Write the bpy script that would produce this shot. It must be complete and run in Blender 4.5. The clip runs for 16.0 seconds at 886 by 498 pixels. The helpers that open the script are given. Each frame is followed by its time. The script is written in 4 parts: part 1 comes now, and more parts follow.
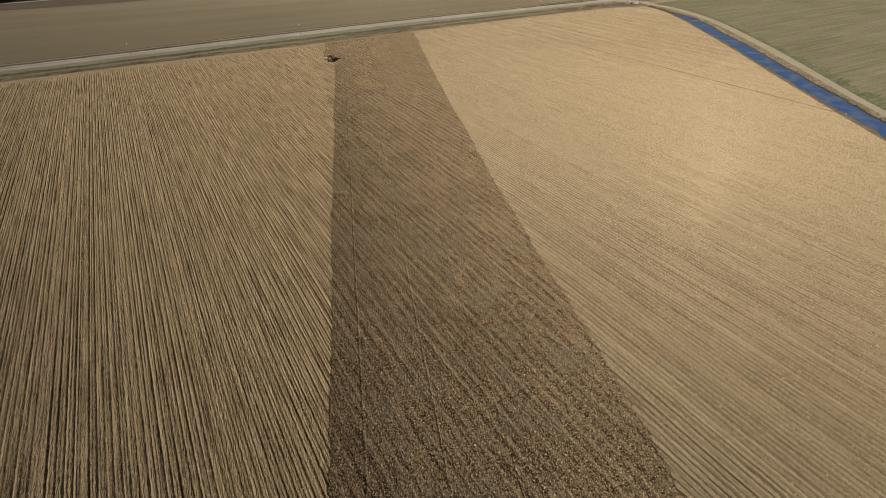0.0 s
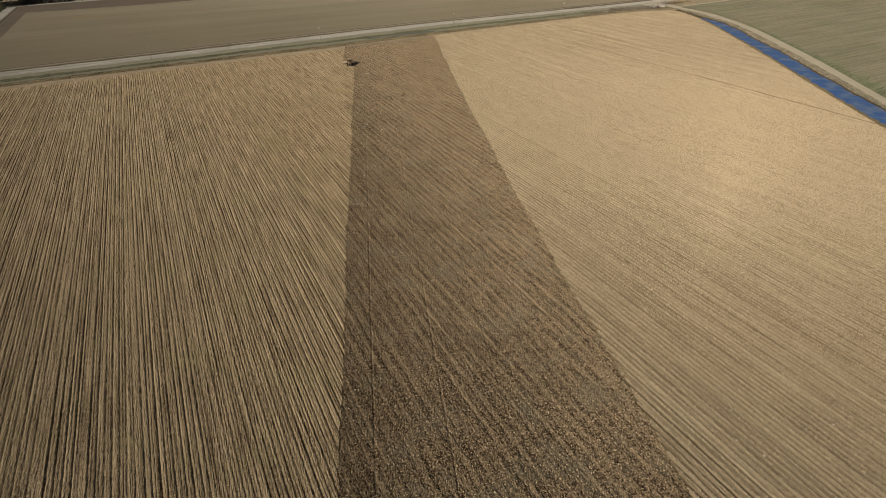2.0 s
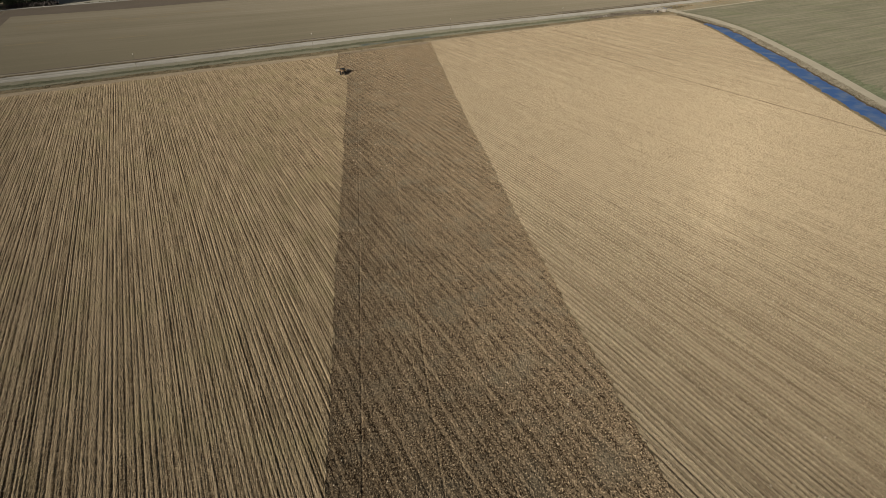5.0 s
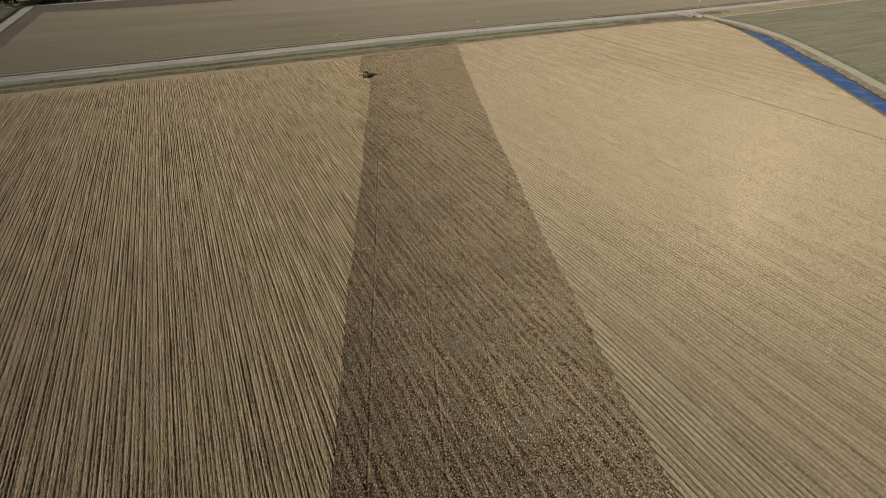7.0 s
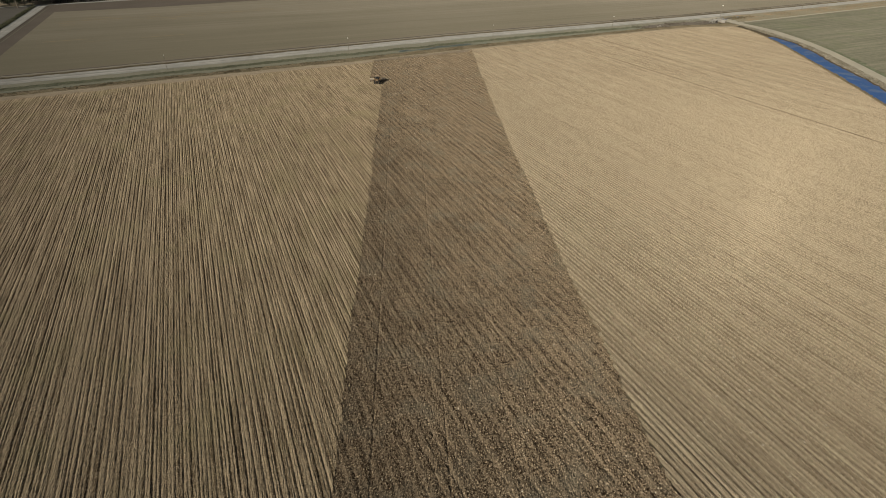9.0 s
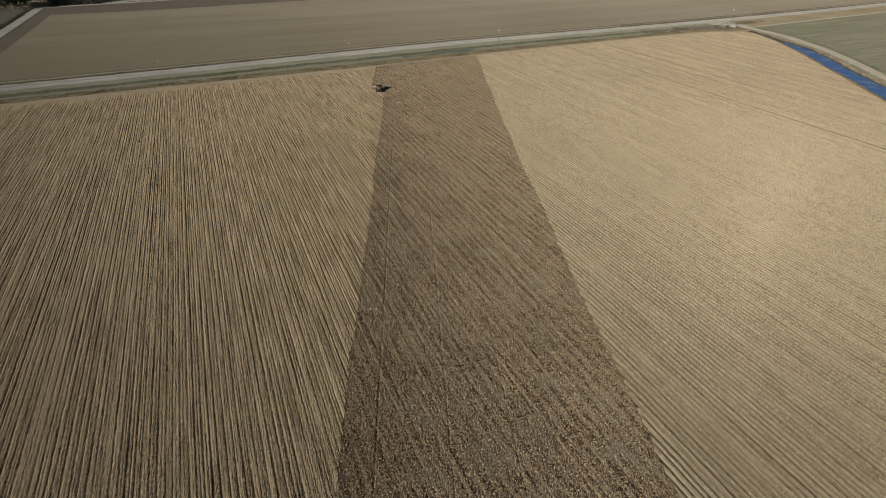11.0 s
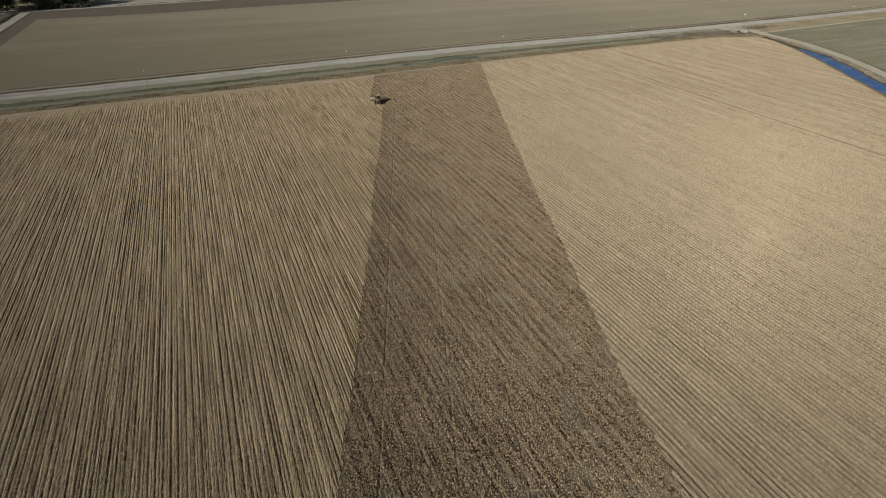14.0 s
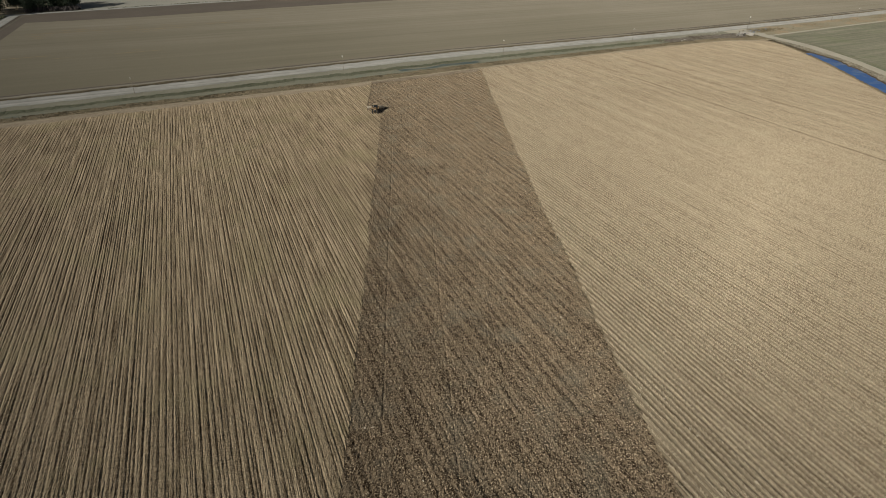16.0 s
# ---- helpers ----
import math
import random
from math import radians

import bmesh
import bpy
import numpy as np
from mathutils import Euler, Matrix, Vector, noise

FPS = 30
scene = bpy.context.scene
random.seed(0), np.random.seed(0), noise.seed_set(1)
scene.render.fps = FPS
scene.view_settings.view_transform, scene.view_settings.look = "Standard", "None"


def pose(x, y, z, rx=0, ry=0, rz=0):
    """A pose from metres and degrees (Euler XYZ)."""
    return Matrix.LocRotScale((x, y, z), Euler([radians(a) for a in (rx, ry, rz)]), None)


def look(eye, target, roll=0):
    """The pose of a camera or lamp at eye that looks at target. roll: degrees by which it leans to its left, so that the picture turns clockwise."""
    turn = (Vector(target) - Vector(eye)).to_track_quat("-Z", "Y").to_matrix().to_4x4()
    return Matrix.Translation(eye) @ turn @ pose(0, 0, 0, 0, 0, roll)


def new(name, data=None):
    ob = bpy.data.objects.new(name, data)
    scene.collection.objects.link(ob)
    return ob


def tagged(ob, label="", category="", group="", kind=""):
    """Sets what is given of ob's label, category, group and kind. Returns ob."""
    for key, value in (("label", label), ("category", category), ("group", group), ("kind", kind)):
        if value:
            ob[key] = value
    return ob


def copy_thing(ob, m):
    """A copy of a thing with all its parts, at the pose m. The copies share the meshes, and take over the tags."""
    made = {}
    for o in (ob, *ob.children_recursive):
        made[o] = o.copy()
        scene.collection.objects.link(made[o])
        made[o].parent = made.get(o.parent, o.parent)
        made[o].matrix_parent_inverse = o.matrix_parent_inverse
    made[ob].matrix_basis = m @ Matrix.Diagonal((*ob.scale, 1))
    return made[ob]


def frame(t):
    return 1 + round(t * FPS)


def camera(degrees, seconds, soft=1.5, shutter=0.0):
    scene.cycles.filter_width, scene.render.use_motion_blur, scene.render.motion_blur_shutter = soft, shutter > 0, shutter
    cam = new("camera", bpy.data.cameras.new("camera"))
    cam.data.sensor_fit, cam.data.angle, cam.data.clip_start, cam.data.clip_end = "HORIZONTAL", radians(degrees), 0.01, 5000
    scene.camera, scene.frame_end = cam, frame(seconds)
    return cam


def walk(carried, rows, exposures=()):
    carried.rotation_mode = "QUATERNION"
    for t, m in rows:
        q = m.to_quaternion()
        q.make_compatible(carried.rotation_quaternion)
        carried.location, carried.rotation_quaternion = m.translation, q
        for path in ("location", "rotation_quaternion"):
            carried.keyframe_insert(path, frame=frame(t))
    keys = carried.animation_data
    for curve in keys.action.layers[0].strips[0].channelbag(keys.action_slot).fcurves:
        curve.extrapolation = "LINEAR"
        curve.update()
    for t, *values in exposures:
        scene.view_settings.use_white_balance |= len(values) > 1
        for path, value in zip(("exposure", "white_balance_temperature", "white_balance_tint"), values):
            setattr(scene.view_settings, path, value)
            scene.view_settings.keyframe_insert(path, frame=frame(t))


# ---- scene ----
cam = camera(81.9, 16.0, soft=0.6)
METRES, EYE, TILT, LEAN, TURN = 55.14, 45.0, 0.0, 0.0, -29.9
ROWS = [
    (0.0, 0.0, 0.0, 0.0, -0.24, -33.19, 0.37),
    (0.5, -0.0011, 0.0175, 0.0016, 0.36, -33.17, 0.39),
    (1.0, -0.0038, 0.0371, 0.0034, 0.95, -33.18, 0.47),
    (1.5, -0.0064, 0.0592, 0.0042, 1.46, -33.16, 0.44),
    (2.0, -0.0087, 0.084, 0.0049, 1.84, -33.06, 0.5),
    (2.5, -0.0109, 0.1098, 0.0062, 1.89, -32.97, 0.54),
    (3.0, -0.0125, 0.1349, 0.0075, 1.75, -32.97, 0.48),
    (3.5, -0.0137, 0.1598, 0.0084, 1.54, -32.92, 0.47),
    (4.0, -0.0148, 0.1855, 0.0095, 1.34, -32.93, 0.43),
    (6.5, -0.022, 0.3289, 0.0116, 3.0, -32.91, 0.08),
    (7.0, -0.0252, 0.361, 0.0114, 4.29, -32.9, 0.02),
    (7.5, -0.028, 0.3946, 0.0117, 4.83, -32.9, -0.03),
    (8.0, -0.0319, 0.4291, 0.0113, 5.25, -32.9, -0.09),
    (8.5, -0.0377, 0.4635, 0.0101, 5.59, -32.85, -0.18),
    (9.0, -0.0433, 0.4981, 0.01, 5.74, -32.83, -0.21),
    (11.5, -0.0803, 0.6726, 0.0118, 6.0, -32.68, -0.28),
    (12.0, -0.0884, 0.7075, 0.0119, 5.99, -32.67, -0.3),
    (12.5, -0.0965, 0.7425, 0.0119, 5.98, -32.65, -0.32),
    (13.0, -0.1044, 0.7777, 0.0113, 5.93, -32.62, -0.33),
    (13.5, -0.1115, 0.8126, 0.0116, 5.89, -32.6, -0.32),
    (14.0, -0.119, 0.8475, 0.0115, 5.83, -32.59, -0.31),
    (14.5, -0.1264, 0.8823, 0.0113, 5.75, -32.58, -0.31),
    (15.0, -0.1332, 0.9168, 0.0118, 5.67, -32.56, -0.31),
    (15.5, -0.1395, 0.9516, 0.0121, 5.6, -32.55, -0.29),
    (16.0, -0.1458, 0.9866, 0.0118, 5.55, -32.53, -0.27),
]
walk(cam, [(t, pose(0, 0, EYE, TILT, LEAN, TURN) @ pose(METRES * x, METRES * y, METRES * z, 90 + pitch, roll, yaw)) for t, x, y, z, yaw, pitch, roll in ROWS],
     exposures=[(0.0, -0.22, 7650, 13.5), (3.5, -0.24, 7250, 12), (7.0, -0.25, 6950, 11), (9.0, -0.26, 6850, 10), (12.5, -0.28, 6570, 10), (16.0, -0.28, 6500, 9.5)])

# ---- world, sun and sky ----
SUN_WAY = Vector((0.783, 0.457, -0.422)).normalized()      # the way the sunlight travels
world = bpy.data.worlds.new("world")
scene.world = world
world.use_nodes = True
wn = world.node_tree.nodes
sky = wn.new("ShaderNodeTexSky")
sky.sky_type, sky.sun_disc = "NISHITA", False
sky.sun_elevation = math.asin(-SUN_WAY.z)
sky.air_density, sky.dust_density, sky.ozone_density = 1.0, 4.0, 0.6
sky.sun_rotation = math.atan2(-SUN_WAY.x, -SUN_WAY.y)
world.node_tree.links.new(sky.outputs[0], wn["Background"].inputs[0])
wn["Background"].inputs[1].default_value = 0.04
sun = new("sun", bpy.data.lights.new("sun", "SUN"))
sun.data.energy, sun.data.angle, sun.data.color = 4.05, radians(0.53), (1.0, 0.955, 0.875)
sun.matrix_world = look((-150, -80, 120), Vector((-150, -80, 120)) + SUN_WAY)


# ---- arithmetic ----
def hash01(ix, iy, seed):
    n = (np.atleast_1d(ix).astype(np.int64) * 374761393 + np.atleast_1d(iy).astype(np.int64) * 668265263 + seed * 1442695041) & 0x7FFFFFFF
    n = ((n ^ (n >> 13)) * 1274126177) & 0x7FFFFFFF
    n = ((n ^ (n >> 15)) * 1911520717) & 0x7FFFFFFF
    return ((n ^ (n >> 16)) & 0xFFFFFF) / float(0xFFFFFF)


def vnoise(x, y, seed=0):
    """Smooth noise from 0 to 1, with cells one unit wide."""
    x, y = np.broadcast_arrays(np.atleast_1d(np.asarray(x, float)), np.atleast_1d(np.asarray(y, float)))
    ix, iy = np.floor(x), np.floor(y)
    fx, fy = x - ix, y - iy
    fx, fy = fx * fx * (3 - 2 * fx), fy * fy * (3 - 2 * fy)
    a, b = hash01(ix, iy, seed), hash01(ix + 1, iy, seed)
    c, d = hash01(ix, iy + 1, seed), hash01(ix + 1, iy + 1, seed)
    return (a + (b - a) * fx) * (1 - fy) + (c + (d - c) * fx) * fy


def curve(points):
    xs, ys = zip(*points)
    return lambda v: np.interp(v, xs, ys)


def smooth_curve(points, soft):
    f = curve(points)
    return lambda v: (f(np.asarray(v, float) - soft) + 2 * f(v) + f(np.asarray(v, float) + soft)) / 4


# ---- plan ----
road_y = smooth_curve([(-600, 215), (-60, 239.5), (0, 242.5), (60, 247), (120, 250.5), (200, 250), (280, 250.5),
                       (350, 252.5), (420, 256), (1200, 290)], 12)
field_top = smooth_curve([(-400, 200), (-120, 214), (-47, 219), (0, 221.5), (65, 222), (115, 225), (150, 226.5),
                          (205, 228), (240, 228), (252, 225), (262, 221)], 3)
canal_x = smooth_curve([(-160, 0), (-60, 70), (0, 113), (47.5, 147), (70, 163), (101, 186), (120, 200.5), (144, 218),
                        (163, 231.5), (183, 245.5), (203, 257.5), (215, 262), (240, 268)], 4)
_cy = np.linspace(-160, 222, 400)
_cx = canal_x(_cy)


def canal_y(x):
    return np.interp(x, _cx, _cy)


TRACTOR = (62.2, 190.4)
FURROW = (0.3697, 1.0)              # the way the strip runs, x for each y


def strip_left(y):
    y = np.asarray(y, float)
    x = 4 + 0.3697 * (y - 28.7) + (vnoise(y * 2.3, 0, 5) - 0.5) * 0.45 + (vnoise(y * 0.1, 3, 5) - 0.5) * 0.5
    return x - 4.2 * (y > TRACTOR[1] + 2.2)


def strip_right(y):
    y = np.asarray(y, float)
    return (27.7 + 0.385 * y - 1.3 * np.sin(np.clip((y - 20) / 200, 0, 1) * math.pi)
            + (vnoise(y * 2.3, 9, 6) - 0.5) * 0.5 + (vnoise(y * 0.1, 7, 6) - 0.5) * 0.5)


# ---- materials ----
def nodes_of(name):
    m = bpy.data.materials.new(name)
    m.use_nodes = True
    return m, m.node_tree.nodes, m.node_tree.links, m.node_tree.nodes["Principled BSDF"]


def earth(name, dark, light, fleck, stretch=(1, 1, 1), patch=0.04, grain=6.0, flecks=0.25, streak=0.5, bump=0.4, depth=0.05,
          tint=None, tint_amount=0.0, rough=0.97, swath=0.0, moist_and_light=None, blush=None, rows=None, mottle=0.0, speck=(), lanes=()):
    """Soil, gravel or sward: broad patches, streaks along one way, grain and pale flecks."""
    m, n, l, b = nodes_of(name)
    co = n.new("ShaderNodeTexCoord").outputs["Object"]

    def noise_tex(scale, detail, where, ro=0.55):
        t = n.new("ShaderNodeTexNoise")
        t.inputs["Scale"].default_value, t.inputs["Detail"].default_value, t.inputs["Roughness"].default_value = scale, detail, ro
        l.new(where, t.inputs["Vector"])
        return t.outputs["Fac"]

    def spread(v, lo, hi):
        r = n.new("ShaderNodeMapRange")
        r.inputs["From Min"].default_value, r.inputs["From Max"].default_value = lo, hi
        l.new(v, r.inputs["Value"])
        return r.outputs["Result"]

    def mix(f, a, c):
        x = n.new("ShaderNodeMix")
        x.data_type = "RGBA"
        for sock, v in ((x.inputs["Factor"], f), (x.inputs["A"], a), (x.inputs["B"], c)):
            if isinstance(v, (tuple, float)):
                sock.default_value = (*v, 1) if isinstance(v, tuple) else v
            else:
                l.new(v, sock)
        return x.outputs["Result"]

    def add(a, ka, c, kc):
        p = n.new("ShaderNodeMath")
        p.operation, p.inputs[1].default_value = "MULTIPLY", ka
        l.new(a, p.inputs[0])
        q = n.new("ShaderNodeMath")
        q.operation, q.inputs[1].default_value = "MULTIPLY_ADD", kc
        l.new(c, q.inputs[0])
        l.new(p.outputs[0], q.inputs[2])
        return q.outputs[0]

    def shift(a, k):
        p = n.new("ShaderNodeMath")
        p.operation, p.inputs[1].default_value = "ADD", k
        l.new(a, p.inputs[0])
        return p.outputs[0]

    def stripe(first, last):
        """1 between two shares of a band's width, with soft ragged edges."""
        at = n.new("ShaderNodeAttribute")
        at.attribute_name = "across"
        ragged = n.new("ShaderNodeMapping")
        ragged.inputs["Scale"].default_value = (0.25, 0.25, 1)
        l.new(co, ragged.inputs["Vector"])
        where = shift(add(at.outputs["Fac"], 1.0, noise_tex(1.0, 4, ragged.outputs["Vector"], 0.65), 0.16), -0.08)
        r = n.new("ShaderNodeMapRange")
        r.interpolation_type = "SMOOTHSTEP"
        r.inputs["From Min"].default_value, r.inputs["From Max"].default_value = (last - first) / 2 + 0.03, (last - first) / 2 - 0.03
        far = n.new("ShaderNodeMath")
        far.operation = "ABSOLUTE"
        l.new(shift(where, -(first + last) / 2), far.inputs[0])
        l.new(far.outputs[0], r.inputs["Value"])
        return r.outputs["Result"]

    mp = n.new("ShaderNodeMapping")
    mp.inputs["Scale"].default_value = stretch
    l.new(co, mp.inputs["Vector"])
    broad = spread(noise_tex(patch, 5, co), 0.32, 0.68)
    lines = spread(noise_tex(1.0, 4, mp.outputs["Vector"], 0.6), 0.3, 0.7)
    fine = spread(noise_tex(grain, 4, co, 0.7), 0.3, 0.7)
    base = add(add(broad, 1 - streak, lines, streak), 0.52, fine, 0.48)
    if swath:
        wide = n.new("ShaderNodeMapping")
        wide.inputs["Scale"].default_value = [k * 0.16 for k in stretch]
        l.new(co, wide.inputs["Vector"])
        base = add(base, 1 - swath, spread(noise_tex(1.0, 3, wide.outputs["Vector"], 0.6), 0.34, 0.66), swath)
    if mottle:                                    # clods and tufts of residue
        base = add(base, 1 - mottle, spread(noise_tex(2.6, 2, co), 0.38, 0.62), mottle)
    for pitch, amount in rows or ():              # pale residue on the beds; furrows darkened to stand in for their shade
        sway = n.new("ShaderNodeMapping")
        sway.inputs["Scale"].default_value = (0.9, 0.12, 1)
        l.new(co, sway.inputs["Vector"])
        xyz = n.new("ShaderNodeSeparateXYZ")
        l.new(co, xyz.inputs[0])
        along = add(xyz.outputs[0], 2 * math.pi / pitch, noise_tex(1.0, 2, sway.outputs["Vector"]), 2.0 * min(1, 0.9 / pitch))
        wave = n.new("ShaderNodeMath")
        wave.operation = "COSINE"
        l.new(along, wave.inputs[0])
        uneven = n.new("ShaderNodeMath")          # the stripes are stronger in some rows than in others
        uneven.operation = "MULTIPLY"
        bunch = n.new("ShaderNodeMapping")
        bunch.inputs["Scale"].default_value = (0.8 / pitch, 0.03, 1)
        l.new(co, bunch.inputs["Vector"])
        l.new(wave.outputs[0], uneven.inputs[0])
        l.new(spread(noise_tex(1.0, 1, bunch.outputs["Vector"]), 0.28, 0.62), uneven.inputs[1])
        base = add(base, 1 - amount, spread(uneven.outputs[0], -0.75 if pitch < 2 else 0.0, 0.75), amount)
    for wide, long, amount in speck:              # crumbs, straws and chaff, lighter and darker than the soil
        crumb = n.new("ShaderNodeMapping")
        crumb.inputs["Scale"].default_value = (wide, long, 1)
        l.new(co, crumb.inputs["Vector"])
        base = shift(add(base, 1.0, spread(noise_tex(1.0, 1, crumb.outputs["Vector"]), 0.36, 0.64), amount), -0.5 * amount)
    for first, last, amount in lanes:             # worn or grown-over stripes along a road
        base = add(base, 1.0, stripe(first, last), amount)
    col = mix(base, dark, light)
    if tint:
        col = mix(spread(noise_tex(patch * 2.3, 4, co), 0.5, 0.5 + 0.25 / max(tint_amount, 0.01)), col, tint)
    if blush:
        col = mix(spread(noise_tex(patch * 1.6, 3, mp.outputs["Vector"]), 0.56, 0.95), col, blush)
    vor = n.new("ShaderNodeTexNoise")
    vor.inputs["Scale"].default_value, vor.inputs["Detail"].default_value = grain * 0.9, 2
    l.new(co, vor.inputs["Vector"])
    col = mix(spread(vor.outputs["Fac"], 0.72 - 0.4 * flecks, 0.78 - 0.3 * flecks), col, fleck)
    if moist_and_light:                                     # darker towards one side: moist soil, and fall of light put into colour
        way, first, last, dim = moist_and_light
        dot = n.new("ShaderNodeVectorMath")
        dot.operation, dot.inputs[1].default_value = "DOT_PRODUCT", way
        l.new(co, dot.inputs[0])
        blur = add(dot.outputs["Value"], 1.0, broad, 6.0)
        r = n.new("ShaderNodeMapRange")
        r.inputs["From Min"].default_value, r.inputs["From Max"].default_value = first + 3, last + 3
        r.inputs["To Min"].default_value, r.inputs["To Max"].default_value = dim, 0.0
        l.new(blur, r.inputs["Value"])
        col = mix(r.outputs["Result"], col, dark)
    l.new(col, b.inputs["Base Color"])
    b.inputs["Roughness"].default_value = rough
    b.inputs["Diffuse Roughness"].default_value = 1.0
    b.inputs["Specular IOR Level"].default_value = 0.12
    bp = n.new("ShaderNodeBump")
    bp.inputs["Strength"].default_value, bp.inputs["Distance"].default_value = bump, depth
    l.new(fine, bp.inputs["Height"])
    l.new(bp.outputs["Normal"], b.inputs["Normal"])
    return m


def plain(name, colour, rough=0.6, metal=0.0, vary=0.12, scale=3.0, bump=0.0):
    """Paint, metal, rubber or concrete with slight wear."""
    m, n, l, b = nodes_of(name)
    t = n.new("ShaderNodeTexNoise")
    t.inputs["Scale"].default_value, t.inputs["Detail"].default_value = scale, 6
    l.new(n.new("ShaderNodeTexCoord").outputs["Object"], t.inputs["Vector"])
    x = n.new("ShaderNodeMix")
    x.data_type = "RGBA"
    x.inputs["A"].default_value = (*[c * (1 - 2 * vary) for c in colour], 1)
    x.inputs["B"].default_value = (*[min(1, c * (1 + 2 * vary)) for c in colour], 1)
    l.new(t.outputs["Fac"], x.inputs["Factor"])
    l.new(x.outputs["Result"], b.inputs["Base Color"])
    b.inputs["Roughness"].default_value, b.inputs["Metallic"].default_value = rough, metal
    if bump:
        bp = n.new("ShaderNodeBump")
        bp.inputs["Strength"].default_value, bp.inputs["Distance"].default_value = bump, 0.03
        l.new(t.outputs["Fac"], bp.inputs["Height"])
        l.new(bp.outputs["Normal"], b.inputs["Normal"])
    return m


def leafy(name, a, c):
    """Leaves and dry blades, each its own shade."""
    m, n, l, b = nodes_of(name)
    g = n.new("ShaderNodeNewGeometry")
    x = n.new("ShaderNodeMix")
    x.data_type = "RGBA"
    x.inputs["A"].default_value, x.inputs["B"].default_value = (*a, 1), (*c, 1)
    l.new(g.outputs["Random Per Island"], x.inputs["Factor"])
    l.new(x.outputs["Result"], b.inputs["Base Color"])
    b.inputs["Roughness"].default_value = 0.8
    b.inputs["Diffuse Roughness"].default_value = 1.0
    b.inputs["Specular IOR Level"].default_value = 0.2
    return m


def water_material(name, deep, silt, gloss=0.1):
    """Shallow water: gloss over a deep colour, with drifts of silt or sky blue."""
    m, n, l, b = nodes_of(name)
    co = n.new("ShaderNodeTexCoord").outputs["Object"]
    drift = n.new("ShaderNodeTexNoise")
    drift.inputs["Scale"].default_value, drift.inputs["Detail"].default_value = 0.16, 5
    l.new(co, drift.inputs["Vector"])
    r = n.new("ShaderNodeMapRange")
    r.inputs["From Min"].default_value, r.inputs["From Max"].default_value = 0.47, 0.68
    l.new(drift.outputs["Fac"], r.inputs["Value"])
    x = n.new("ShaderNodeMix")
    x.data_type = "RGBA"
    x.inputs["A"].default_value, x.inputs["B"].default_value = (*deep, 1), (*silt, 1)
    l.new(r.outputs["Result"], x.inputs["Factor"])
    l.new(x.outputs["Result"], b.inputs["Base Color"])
    b.inputs["Roughness"].default_value = gloss
    b.inputs["IOR"].default_value = 1.33
    t = n.new("ShaderNodeTexNoise")
    t.inputs["Scale"].default_value, t.inputs["Detail"].default_value = 1.4, 4
    l.new(co, t.inputs["Vector"])
    bp = n.new("ShaderNodeBump")
    bp.inputs["Strength"].default_value, bp.inputs["Distance"].default_value = 0.12, 0.05
    l.new(t.outputs["Fac"], bp.inputs["Height"])
    l.new(bp.outputs["Normal"], b.inputs["Normal"])
    return m


M_ROWS = earth("bare_row_soil", (0.077, 0.054, 0.03), (0.43, 0.348, 0.232), (0.58, 0.496, 0.348), stretch=(3.0, 0.035, 1),
               patch=0.05, grain=7.0, flecks=0.2, streak=0.75, bump=0.4, depth=0.05, tint=(0.25, 0.215, 0.122), tint_amount=0.7, swath=0.2,
               blush=(0.32, 0.258, 0.173), rows=((0.35, 0.2), (1.4, 0.18), (0.7, 0.48), (2.8, 0.1)), mottle=0.06,
               speck=((2.4, 0.1, 0.4), (3.5, 1.6, 0.28), (7.0, 4.5, 0.48), (13.0, 9.0, 0.45)))
M_STUBBLE = earth("straw_stubble", (0.1, 0.068, 0.038), (0.475, 0.405, 0.288), (0.56, 0.49, 0.355), stretch=(3.0, 0.035, 1),
                  patch=0.05, grain=9.0, flecks=0.08, streak=0.6, bump=0.35, depth=0.04, tint=(0.36, 0.32, 0.218), tint_amount=0.4, swath=0.25,
                  rows=((0.35, 0.34), (1.4, 0.12), (0.7, 0.42), (2.8, 0.12), (7.0, 0.1)), mottle=0.1, speck=((2.4, 0.15, 0.2), (4.0, 2.0, 0.1), (8.0, 5.0, 0.12)))
M_VERGE = earth("weedy_verge", (0.085, 0.072, 0.048), (0.185, 0.16, 0.115), (0.26, 0.23, 0.165), stretch=(0.06, 0.9, 1), patch=0.1, grain=2.0,
                flecks=0.15, streak=0.6, bump=0.8, depth=0.1, tint=(0.11, 0.11, 0.065), tint_amount=0.4)
# gradient: the left side is moist; the near end is darkened too
M_STRIP = earth("turned_soil", (0.032, 0.021, 0.0118), (0.33, 0.256, 0.168), (0.62, 0.51, 0.35), stretch=(1.5, 0.06, 1),
                patch=0.09, grain=6.0, flecks=0.36, streak=0.65, bump=0.5, depth=0.06, tint=(0.205, 0.188, 0.14), tint_amount=0.65,
                moist_and_light=((0.938, -0.2, 0), -3.0, 29.0, 0.5), rows=((0.7, 0.18), (1.4, 0.38)), mottle=0.1,
                speck=((0.8, 0.06, 0.16), (1.7, 0.2, 0.25), (1.5, 0.7, 0.2), (2.8, 1.5, 0.4), (6.0, 3.6, 0.75), (11.0, 8.0, 0.55)))
